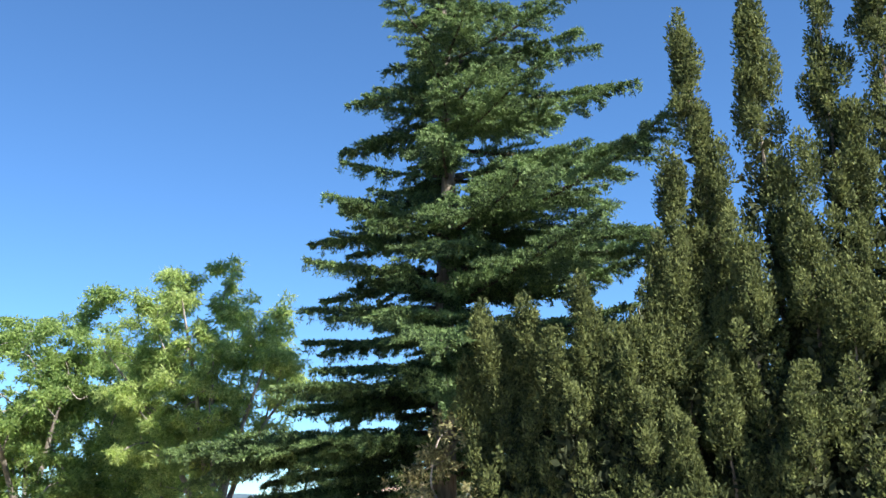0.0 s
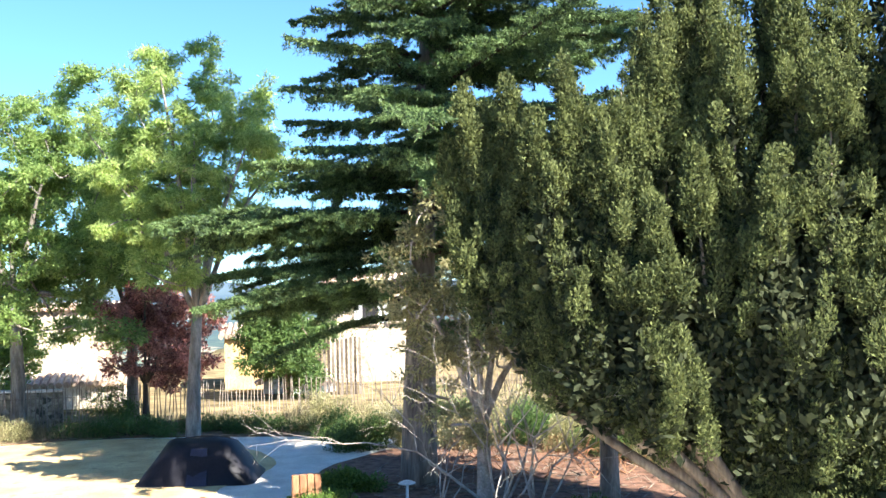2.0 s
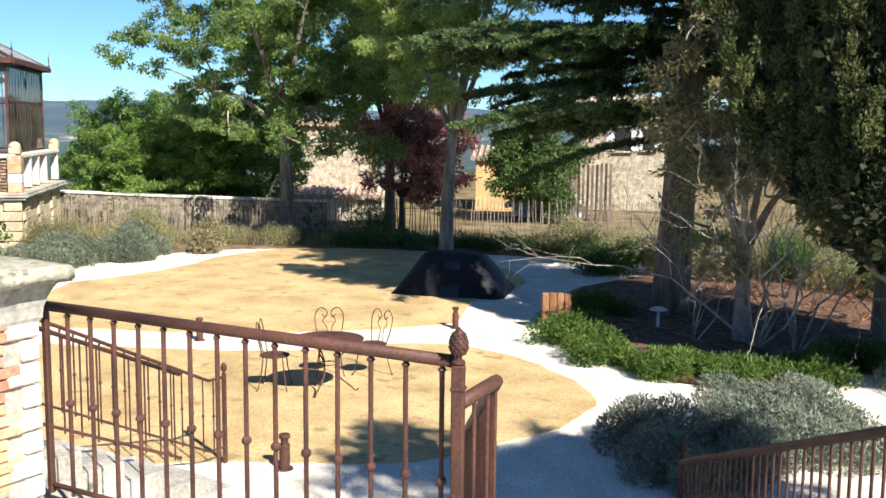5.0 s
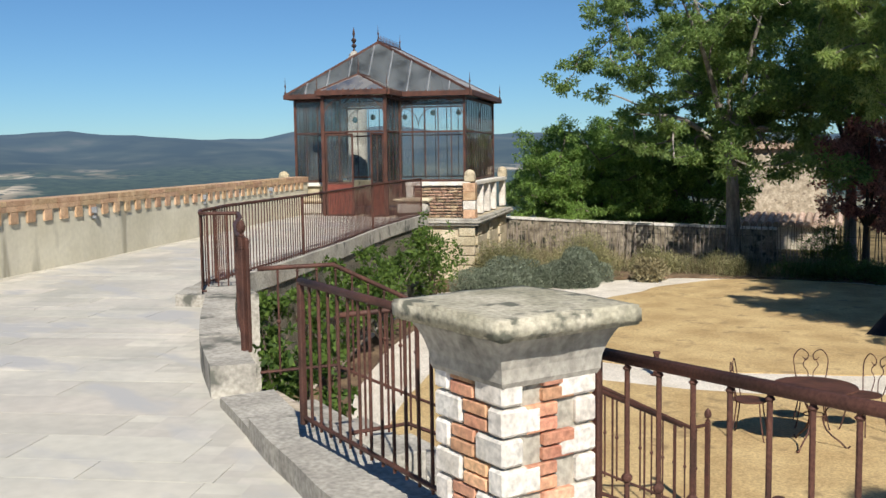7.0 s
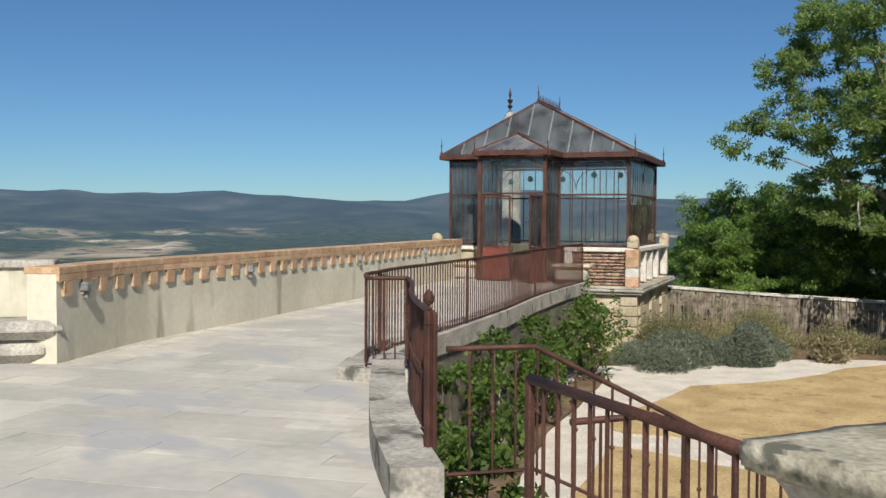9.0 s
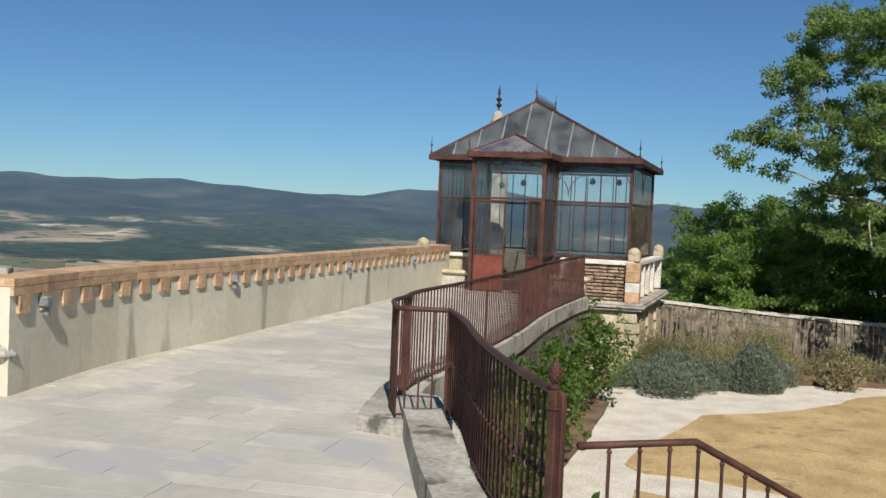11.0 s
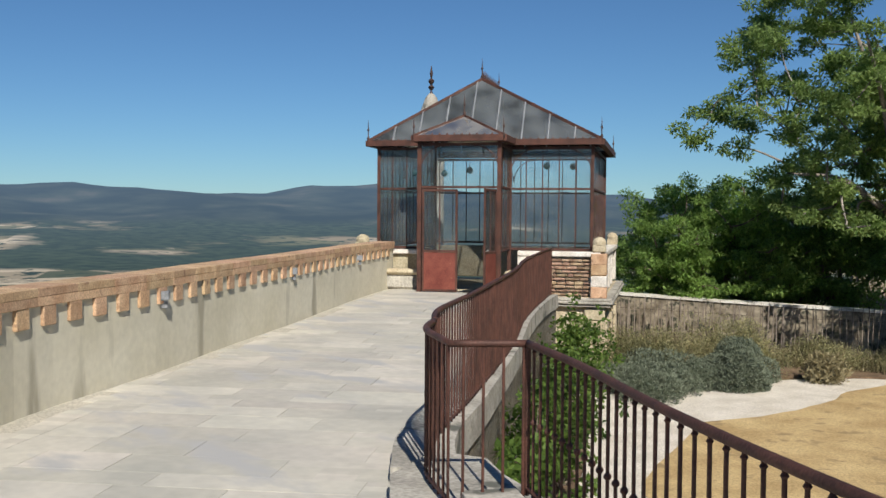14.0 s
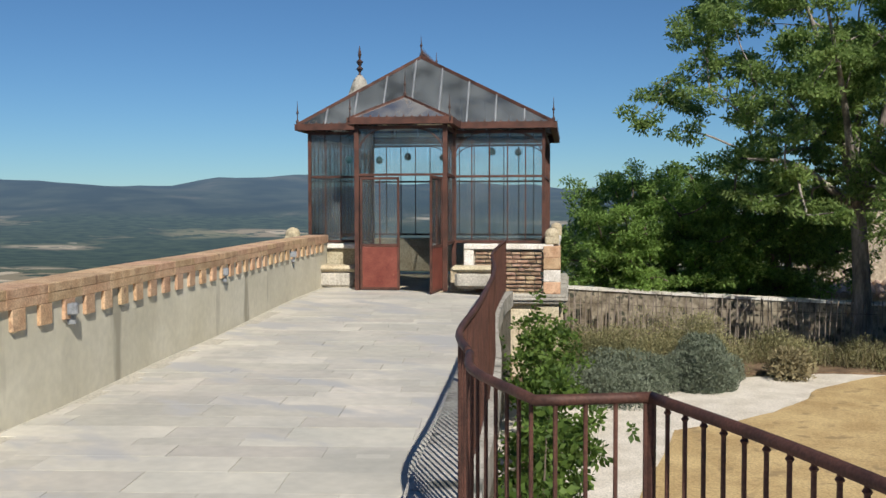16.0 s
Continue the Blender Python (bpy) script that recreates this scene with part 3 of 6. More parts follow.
structure("kerb", Geo().strip(offset(KERB3, -0.0), [(-4.12, 4.52), (-3.85, 4.46), (-3.4, 4.30), (-2.98, 4.14), (-2.5, 4.02), (-1.95, 3.95)], -1.9, 0.13), M_CONC, "worn grey stone kerb")
structure("kerb", Geo().prism([(-5.16, 4.52), (-4.78, 4.38), (-4.39, 4.23), (-4.13, 4.52), (-4.6, 4.68), (-5.08, 4.88)], -1.9, 0.065), M_CONC, "low worn kerb stone")


# ---- railings ----
def railing(name, label, top, drop, step=0.115, post_at=(), rail=0.035, bar=0.008, collar=False, bottom=True, post_w=0.0145):
    """top: line of the handrail in metres; drop: how far the bars reach below it."""
    root = thing(name, label, "railing", top[0])
    inv = root.matrix_world.inverted()
    line = [inv @ Vector(p) for p in top]
    hand = Geo()
    hand.tube(line, rail / 2 * 1.15, 8)
    part("handrail", hand, M_RUST, root, smooth=True)
    if bottom:
        part("bottom_rail", Geo().tube([p - Vector((0, 0, drop - 0.03)) for p in line], 0.012, 6), M_RUST, root)
    prof = [(bar, -drop), (bar, -0.01)]
    if collar:
        prof = [(bar, -drop), (bar, -drop * .52), (bar * 1.9, -drop * .51), (bar * 2.1, -drop * .5), (bar * 1.9, -drop * .49), (bar, -drop * .48), (bar, -drop * .05), (bar * 1.7, -drop * .04), (bar, -drop * .03), (bar, -0.01)]
    me = Geo().lathe(prof, 8).mesh("bar")
    pts = resample(line, step)
    for p in pts[1:]:
        ob = part("baluster", me, M_RUST, root)
        ob.location = p
    pm = Geo().box((0, 0, -drop / 2), (post_w * 2, post_w * 2, drop + 0.02), b=0.005).mesh("post")
    for k in post_at:
        ob = part("post", pm, M_RUST, root)
        ob.location = inv @ Vector(k)
    return root


def finial_geo(s=1.0):
    g = Geo()
    prof = [(0.014, 0), (0.034, 0.008), (0.034, 0.02), (0.016, 0.03), (0.018, 0.045), (0.038, 0.065), (0.046, 0.09), (0.044, 0.12), (0.034, 0.15), (0.02, 0.175), (0.004, 0.19)]
    g.lathe([(r * s, z * s) for r, z in prof], 12)
    for k in range(7):
        z = (0.06 + 0.016 * k) * s
        rr = np.interp(z / s, [p[1] for p in prof], [p[0] for p in prof]) * s
        for j in range(9):
            a = 2 * math.pi * (j + 0.5 * (k % 2)) / 9
            g.box((rr * math.cos(a), rr * math.sin(a), z), (0.012 * s, 0.014 * s, 0.014 * s), rz=math.degrees(a), b=0.003 * s)
    return g


FIN = finial_geo(0.66).mesh("finial")


def newel(parent_name, x, y, ztop, zbot, label="rusty iron newel post with a pine cone finial"):
    root = thing(parent_name, label, "post", (x, y, zbot), 10)
    h = ztop - zbot
    g = Geo().box((0, 0, h / 2), (0.042, 0.042, h), b=0.005)
    g.box((0, 0, h - 0.08), (0.05, 0.05, 0.012), b=0.003)
    part("shaft", g, M_RUST, root)
    f = part("finial", FIN, M_RUST, root, smooth=True)
    f.location = (0, 0, h)
    return root


def rail_at(pts, z, per=5):
    return [(p[0], p[1], z if not hasattr(z, "__len__") else z[i]) for i, p in enumerate(smooth_line(pts, per))]


r1 = rail_at([(-9.85, 7.4), (-10.36, 7.95), (-11.25, 9.25), (-13.15, 11.9), (-14.95, 14.2), (-16.5, 16.4), (-17.65, 18.1)], 1.0)
railing("terrace_railing", "long rusty iron railing on the terrace kerb", r1, 0.90, 0.105, post_at=[r1[0], r1[12], r1[20], r1[-1]])
rc = rail_at([(-9.85, 7.4), (-9.55, 7.05), (-9.02, 6.72)], 1.0) + rail_at([(-9.0, 6.74), (-8.75, 7.02)], 1.0)[1:]
railing("return_railing", "short curved rusty iron railing return", rc, 0.86, 0.105)
r2 = rail_at([(-8.75, 7.02), (-8.1, 6.62), (-7.3, 6.05), (-6.5, 5.55), (-5.68, 5.1)], 1.0)
railing("terrace_railing", "curved rusty iron railing on the raised kerb", r2, 0.79, 0.105, post_at=[r2[0], r2[-1]], collar=True)
rg = [(-3.76, 4.15, 0.965), (-2.35, 3.84, 0.95)]
railing("side_railing", "rusty iron railing panel beside the brick pillar", rg, 0.73, 0.105, post_at=[rg[0], rg[-1]], post_w=0.016)
rf = [(-1.80, 4.0, 0.885), (0.24, 3.66, 0.91)]
railing("front_railing", "rusty iron railing with turned collars", rf, 0.84, 0.145, post_at=[rf[0]], collar=True, bar=0.0095, rail=0.04)
newel("newel_post", -5.70, 5.07, 1.03, 0.2)
newel("newel_post", 0.27, 3.64, 0.905, 0.0)
newel("newel_post", 2.32, 3.86, 0.905, 0.0)
rr = [(2.34, 3.87, 0.905), (5.4, 4.3, 0.93)]
railing("front_railing", "rusty iron railing with turned collars", rr, 0.84, 0.145, collar=True, bar=0.0095, rail=0.04)
SD = Vector((-0.38, 0.925, 0))
for a0, a1 in (((0.27, 3.66), (0.29, 3.98)), ((2.24, 3.90), (2.04, 4.35))):
    e = Vector((*a1, 0.84)) + SD * 4.3 + Vector((0, 0, -1.75))
    railing("stair_railing", "rusty iron stair railing with a flat handrail", [(*a0, 0.77), (*a1, 0.77), tuple(e)], 0.74, 0.12, rail=0.045)
    newel("newel_post", e[0], e[1], e[2] + 0.05, GARDEN)
# steps
g = Geo()
for k in range(11):
    c = Vector((1.12, 4.1, 0)) + SD * (0.2 + 0.38 * k)
    z = -0.17 * (k + 1)
    g.box((c[0], c[1], (z + GARDEN - 0.2) / 2), (1.72, 0.40, z - GARDEN + 0.2), rz=math.degrees(math.atan2(SD[1], SD[0])) - 90, b=0.01)
structure("stairs", g, M_CONC, "worn stone garden steps")
g = Geo()
for k in range(9):
    z = -0.186 * (k + 1)
    g.box((-5.05 + 0.107 * k, 5.2 + 0.375 * k, (z + GARDEN - 0.2) / 2), (1.0, 0.39, z - GARDEN + 0.2), rz=-15.9, b=0.01)
structure("stairs", g, M_CONC, "narrow stone steps to the garden")
for off in (0.0, 1.0):
    dx, dy = 0.96 * off, -0.27 * off
    if off:
        sr = [(-3.95, 4.55, 0.72), (-3.85, 4.95, 0.72), (-3.25, 6.9, -0.25)]
        railing("stair_railing", "short rusty iron stair railing", sr, 0.7, 0.145, bar=0.007, rail=0.028)
        continue
    sr = [(-5.63 + dx, 5.15 + dy, 0.8), (-5.43 + dx, 5.67 + dy, 0.8), (-4.45 + dx, 9.0 + dy, -0.93), (-4.4 + dx, 9.2 + dy, -0.93)]
    railing("stair_railing", "thin rusty iron stair railing", sr, 0.78, 0.145, bar=0.008, rail=0.03, collar=True)
    newel("newel_post", sr[-1][0], sr[-1][1], -0.9, GARDEN)

# terrace retaining walls facing the garden
structure("wall_terrace", Geo().strip([(-5.3, 5.06), (-4.9, 4.95), (-4.0, 4.66), (-2.9, 4.24), (-1.9, 4.14), (0.2, 3.86)], [(-5.3, 4.9), (-4.9, 4.8), (-4.0, 4.5), (-2.9, 4.1), (-1.9, 4.0), (0.2, 3.66)], -1.9, -0.01), M_RUBBLE, "rubble retaining wall of the terrace")


# ---- brick pillar ----
def pillar():
    root = thing("brick_pillar", "brick and white stone pillar with a lichen-covered cap", "pillar", (-1.94, 3.71, 0.318), -11)
    root.scale = (0.8, 0.8, 0.8)
    half, rng = 0.245, random.Random(3)
    part("core", Geo().box((0, 0, 0.1), (0.44, 0.44, 1.3)), M_MORTAR, root)
    z, k = -0.55, 0
    while z < 0.66:
        h = 0.125
        big = k % 2
        for sx in (-1, 1):
            for sy in (-1, 1):
                wx, wy = (0.20, 0.11) if (big ^ (sx * sy > 0)) else (0.11, 0.20)
                ob = part("quoin", Geo().box((0, 0, 0), (wx, wy, h - 0.012), b=0.012), M_WHITESTONE, root)
                ob.location = (sx * (half - wx / 2 + 0.006), sy * (half - wy / 2 + 0.006), z + h / 2)
        for s in range(4):
            ang = 90 * s
            edge_l = 0.20 if (big ^ (s % 2 == 0)) else 0.11
            edge_r = 0.20 if not (big ^ (s % 2 == 0)) else 0.11
            x0, x1 = -half + edge_l + 0.006, half - edge_r - 0.006
            for row in range(2):
                ob = part("brick", Geo().box((0, 0, 0), (x1 - x0 - 0.006 * rng.random(), 0.05, h / 2 - 0.010), b=0.005), M_BRICK, root)
                R = Matrix.Rotation(radians(ang), 4, "Z")
                ob.matrix_basis = R @ Matrix.Translation(((x0 + x1) / 2, -half + 0.022 + rng.uniform(-.004, .006), z + h * (0.25 + 0.5 * row)))
        z += h
        k += 1
    g, rings = Geo(), ((0.66, 0.250), (0.685, 0.262), (0.70, 0.262), (0.74, 0.266), (0.79, 0.280), (0.84, 0.302), (0.86, 0.315), (0.885, 0.315))
    vs = [(sx * w, sy * w, zz) for zz, w in rings for sx, sy in ((-1, -1), (1, -1), (1, 1), (-1, 1))]
    fs = [(4 * k + q, 4 * k + (q + 1) % 4, 4 * k + 4 + (q + 1) % 4, 4 * k + 4 + q) for k in range(len(rings) - 1) for q in range(4)]
    g.add(vs, fs + [(3, 2, 1, 0), tuple(4 * len(rings) - 4 + q for q in range(4))])
    part("corbel", g, M_CONC, root)
    bm = bmesh.new()
    bmesh.ops.create_cube(bm, size=1)
    bmesh.ops.scale(bm, vec=(0.80, 0.74, 0.085), verts=bm.verts)
    bmesh.ops.bevel(bm, geom=list(bm.edges), offset=0.014, segments=2, affect="EDGES")
    bmesh.ops.subdivide_edges(bm, edges=[e for e in bm.edges if e.calc_length() > 0.2], cuts=14, use_grid_fill=True)
    for v in bm.verts:
        n_ = noise.noise(v.co * 9) * 0.012 + noise.noise(v.co * 30) * 0.004
        v.co += v.co.normalized() * n_
        if v.co.z > 0.02:
            v.co.z += 0.012 * (1 - (abs(v.co.x) + abs(v.co.y)) * 1.6)
    me = bpy.data.meshes.new("cap")
    bm.to_mesh(me)
    bm.free()
    me.shade_smooth()
    ob = part("cap", me, M_CAP, root, "lichen-covered limestone cap")
    ob.location = (0, 0, 0.92)


pillar()

# ---- glass pavilion ----
GX, GY, GA = -22.67, 17.68, 33.0
GW, GD, ZE, ZR = 5.24, 5.06, 3.24, 4.78
BL, BR, BB = 1.51, 3.22, 1.29
ZB = 0.86


def pavilion():
    root = thing("glass_pavilion", "rusty iron and glass pavilion with hipped roof and open door", "pavilion", (GX, GY, 0), GA)
    P3 = Vector

    def bar(name, a, b, w, m=M_RUST, d=None, parent=root):
        a, b = P3(a), P3(b)
        g = Geo()
        L_ = (b - a).length
        q = (b - a).to_track_quat("Z", "Y").to_matrix().to_4x4()
        g.box((0, 0, 0), (w, d or w, L_), Matrix.Translation((a + b) / 2) @ q)
        return part(name, g, m, parent)

    i = 0.2
    x0, x1, y0, y1 = i, GW - i, i, GD - i
    # sill, mid rail, lintel and bars face by face
    faces = [((x0, y0), (BL, y0), ZB), ((BR, y0), (x1, y0), ZB), ((x1, y0), (x1, y1), ZB), ((x1, y1), (x0, y1), ZB), ((x0, y1), (x0, y0), ZB)]
    bays = [((BL, y0), (BL, -BB + 0.06), ZB), ((BL, -BB + 0.06), (BR, -BB + 0.06), 0.86), ((BR, -BB + 0.06), (BR, y0), ZB)]
    for fi, (a, b, zb) in enumerate(faces + bays):
        L_ = math.hypot(b[0] - a[0], b[1] - a[1])
        door = fi == len(faces) + 1
        zt = ZE - 0.12
        wall = thing_part("glazed_wall", root)
        bar("sill_rail", (*a, zb + 0.03), (*b, zb + 0.03), 0.05, parent=wall) if not door else None
        bar("mid_rail", (*a, 2.22), (*b, 2.22), 0.045, parent=wall)
        bar("head_rail", (*a, zt), (*b, zt), 0.06, parent=wall)
        n = max(2, round(L_ / 0.36))
        for k in range(1, n):
            p = (a[0] + (b[0] - a[0]) * k / n, a[1] + (b[1] - a[1]) * k / n)
            if door:
                continue
            bar("glazing_bar", (*p, zb), (*p, zt), 0.022, parent=wall)
        # panes
        for k in range(n):
            for lo, hi in ((zb + 0.05, 2.2), (2.24, zt - 0.03)):
                if door and lo < 2:
                    continue
                q0 = P3((*[a[j] + (b[j] - a[j]) * k / n for j in (0, 1)], 0))
                q1 = P3((*[a[j] + (b[j] - a[j]) * (k + 1) / n for j in (0, 1)], 0))
                c = (q0 + q1) / 2
                ang = math.degrees(math.atan2(b[1] - a[1], b[0] - a[0]))
                g = Geo().box((c[0], c[1], (lo + hi) / 2), ((q1 - q0).length - 0.02, 0.005, hi - lo), rz=ang)
                part("pane", g, M_GLASS, wall)
        # arches under the head rail
        if L_ > 1.5:
            m_ = 2 if L_ > 3 else 1
            for h_ in range(m_):
                for s_ in (0, 1):
                    g = Geo()
                    e0 = h_ / m_ + s_ / m_
                    pts = []
                    for k in range(9):
                        t = k / 8 * math.pi / 2
                        u = min(0.55, L_ / m_ / 2)
                        off = u * (1 - math.cos(t)) / L_
                        f = e0 + off * (1 if s_ == 0 else -1)
                        pts.append((a[0] + (b[0] - a[0]) * f, a[1] + (b[1] - a[1]) * f, zt - 0.62 + 0.6 * math.sin(t)))
                    g.tube(pts, 0.014, 5)
                    part("arch_brace", g, M_RUST, wall)
    for x, y, zb in ((x0, y0, ZB), (x1, y0, ZB), (x1, y1, ZB), (x0, y1, ZB), (BL, y0, 0), (BR, y0, 0), (BL, -BB + 0.06, 0), (BR, -BB + 0.06, 0)):
        bar("corner_post", (x, y, zb - (0.1 if zb else 0)), (x, y, ZE), 0.065 if zb else 0.085)
    # eaves
    eo = [((0, 0), (BL - 0.08, 0)), ((BR + 0.08, 0), (GW, 0)), ((GW, 0), (GW, GD)), ((GW, GD), (0, GD)), ((0, GD), (0, 0)), ((BL - 0.1, 0), (BL - 0.1, -BB - 0.08)), ((BL - 0.1, -BB - 0.08), (BR + 0.1, -BB - 0.08)), ((BR + 0.1, -BB - 0.08), (BR + 0.1, 0))]
    for a, b in eo:
        bar("gutter", (*a, ZE), (*b, ZE), 0.13, M_RUST, 0.13)
        g = Geo()
        n = max(2, round(math.hypot(b[0] - a[0], b[1] - a[1]) / 0.16))
        for k in range(n):
            f = (k + 0.5) / n
            x, y = a[0] + (b[0] - a[0]) * f, a[1] + (b[1] - a[1]) * f
            g.lathe([(0.012, 0), (0.02, 0.02), (0.002, 0.055)], 5, (x, y, ZE + 0.06))
        part("gutter_cresting", g, M_RUST, root, kind="stuff")
    # roof
    RX = GW / 2 - 0.2
    R1, R2 = (RX, 1.05, ZR), (RX, GD - 1.6, ZR)
    C = [(0, 0, ZE + .06), (GW, 0, ZE + .06), (GW, GD, ZE + .06), (0, GD, ZE + .06)]
    for tri_ in ((C[0], C[1], R1), (C[1], C[2], R2, R1), (C[2], C[3], R2), (C[3], C[0], R1, R2)):
        lo0, lo1 = P3(tri_[0]), P3(tri_[1])
        hi0, hi1 = (P3(tri_[3]), P3(tri_[2])) if len(tri_) == 4 else (P3(tri_[2]), P3(tri_[2]))
        slope_ = thing_part("roof_slope", root)
        g = Geo()
        nrm = (lo1 - lo0).cross(hi0 - lo0).normalized()
        vs = [lo0, lo1, hi1, hi0] if len(tri_) == 4 else [lo0, lo1, hi0]
        g.add(vs + [v - nrm * 0.006 for v in vs], [tuple(range(len(vs))), tuple(range(len(vs), 2 * len(vs)))[::-1]])
        part("roof_glass", g, M_GLASSROOF, slope_)
        bar("hip", lo0, hi0, 0.06, parent=slope_)
        n = 9
        e = (lo1 - lo0).normalized()
        W = (lo1 - lo0).length
        ua, ub = (hi0 - lo0).dot(e), (hi1 - lo0).dot(e)
        up = (hi0 - lo0) - e * ua
        for k in range(1, n):
            u = W * k / n
            f = u / ua if u < ua else ((W - u) / (W - ub) if u > ub else 1)
            bar("roof_bar", lo0 + e * u, lo0 + e * u + up * f, 0.03, M_LAMP, parent=slope_)
    bar("ridge", R1, R2, 0.08)
    g = Geo()
    for k in range(15):
        y = R1[1] + (R2[1] - R1[1]) * (k + 0.5) / 15
        g.lathe([(0.01, 0), (0.016, 0.08), (0.002, 0.2)], 5, (RX, y, ZR + 0.03))
    part("ridge_cresting", g, M_IRON, root, kind="stuff")
    spike = Geo().lathe([(0.03, 0), (0.035, 0.06), (0.012, 0.1), (0.012, 0.2), (0.03, 0.24), (0.012, 0.28), (0.002, 0.48)], 8).mesh("spike")
    for p in (R1, R2, C[0], C[1], C[2], C[3], (BL - .1, -BB - .08, ZE), (BR + .1, -BB - .08, ZE)):
        ob = part("roof_finial", spike, M_IRON, root)
        ob.location = (p[0], p[1], p[2])
    # porch roof
    PR1, PR2 = ((BL + BR) / 2, -BB + 0.55, ZE + 0.52), ((BL + BR) / 2, 1.0, ZE + 0.52)
    q = [(BL - .1, -BB - .08, ZE + .06), (BR + .1, -BB - .08, ZE + .06), (BR + .1, 0.4, ZE + .06), (BL - .1, 0.4, ZE + .06)]
    g = Geo()
    for vs in ((q[0], q[1], PR1), (q[1], q[2], PR2, PR1), (q[3], q[0], PR1, PR2)):
        g.add(vs, [tuple(range(len(vs)))])
    part("porch_roof_glass", g, M_GLASSPORCH, root)
    for a, b in ((q[0], PR1), (q[1], PR1), (PR1, PR2)):
        bar("porch_hip", a, b, 0.05)
    ob = part("roof_finial", spike, M_IRON, root)
    ob.location = PR1
    # doors: one leaf shut, one folded outwards
    yd = -BB + 0.02
    mid = (BL + BR) / 2

    def leaf(x, y, ang):
        d = part("door", Geo().box((0.38, 0, 0.43), (0.72, 0.035, 0.78), b=0.006), M_RUSTRED, root, "red sheet-iron lower panel with glass above")
        d.matrix_basis = pose(x, y, 0.02, 0, 0, ang)
        g = Geo()
        for xx in (0.03, 0.39, 0.75):
            g.box((xx, 0, 1.08), (0.045 if xx != 0.39 else 0.02, 0.04, 2.14 if xx != 0.39 else 1.3), b=0.004) if xx != 0.39 else g.box((xx, 0, 1.5), (0.02, 0.03, 1.3))
        for zz in (0.02, 0.85, 2.13):
            g.box((0.39, 0, zz), (0.76, 0.04, 0.05), b=0.004)
        part("door_frame", g, M_RUST, d)
        part("door_pane", Geo().box((0.39, 0, 1.49), (0.70, 0.005, 1.24)), M_GLASS, d)

    leaf(BL + 0.06, yd, 0)
    leaf(BR - 0.06, yd, 262)
    return root


def thing_part(name, root):
    e = new(name)
    e.parent = root
    return e


pavilion()

# little blue lanterns hung in the pavilion
Mg = pose(GX, GY, 0, 0, 0, GA)
for k, (x, y) in enumerate(((0.8, 1.2), (1.2, 2.6), (2.0, 1.8), (2.6, 3.2), (3.9, 1.4), (4.4, 2.6))):
    p = Mg @ Vector((x, y, 2.62 + 0.04 * k))
    ln_ = thing("hanging_lantern", "small round blue glass lantern hung on a thin wire", "lantern", p, group="lanterns in the pavilion")
    part("globe", Geo().lathe([(0.01, -0.08), (0.06, -0.06), (0.085, 0), (0.06, 0.06), (0.02, 0.09)], 10), mat("teal_glass", (0.05, 0.16, 0.17), (0.07, 0.22, 0.22), 3, 0.2, 0), ln_, smooth=True)
    part("wire", Geo().tube([(0, 0, 0.09), (0, 0, 0.55 - 0.04 * k)], 0.004, 4), M_IRON, ln_)


# stone platform and balustrade of the pavilion
def local_box(name, c, s, m, b=0.01, parent=None, label=""):
    g = Geo().box((0, 0, 0), s, b=b)
    ob = part(name, g, m, parent, label)
    ob.matrix_world = Mg @ Matrix.Translation(c)
    return ob


g = Geo().box((GW / 2 + 0.05, 2.75, -1.3), (GW + 0.1, 5.7, 2.35))
base = structure("wall_pavilion_base", g, M_LIMEBLOCK, "cream limestone base of the pavilion")
base.matrix_world = Mg
g = Geo()
for zz, ww in ((-0.30, 0.30), (-0.235, 0.40), (-0.17, 0.34)):
    g.box((GW / 2 + 0.05, 2.75, zz), (GW + 0.1 + ww, 5.7 + ww, 0.066), b=0.015)
ob = structure("cornice", g, M_CONC, "moulded grey stone cornice")
ob.matrix_world = Mg
# rusticated corner blocks on the base
for k in range(6):
    w = 0.62 if k % 2 else 0.44
    local_box("corner_stone", (GW + 0.12 - w / 2, -0.10 + (0.0), -0.50 - 0.26 * k), (w, 0.14, 0.245), M_LIMEBLOCK, 0.02, base)
    for s_ in range(3):
        local_box("corner_stone", (GW + 0.10, 0.4 + 1.9 * s_ + 0.02 * k, -0.50 - 0.26 * k), (0.14, 0.75 if k % 2 else 0.55, 0.245), M_LIMEBLOCK, 0.02, base)
for k in range(4):
    local_box("base_stone", (0.7 + k * 1.1 + 0.3, -0.10, -1.0), (1.0, 0.07, 1.1), M_LIMEBLOCK, 0.015, base)


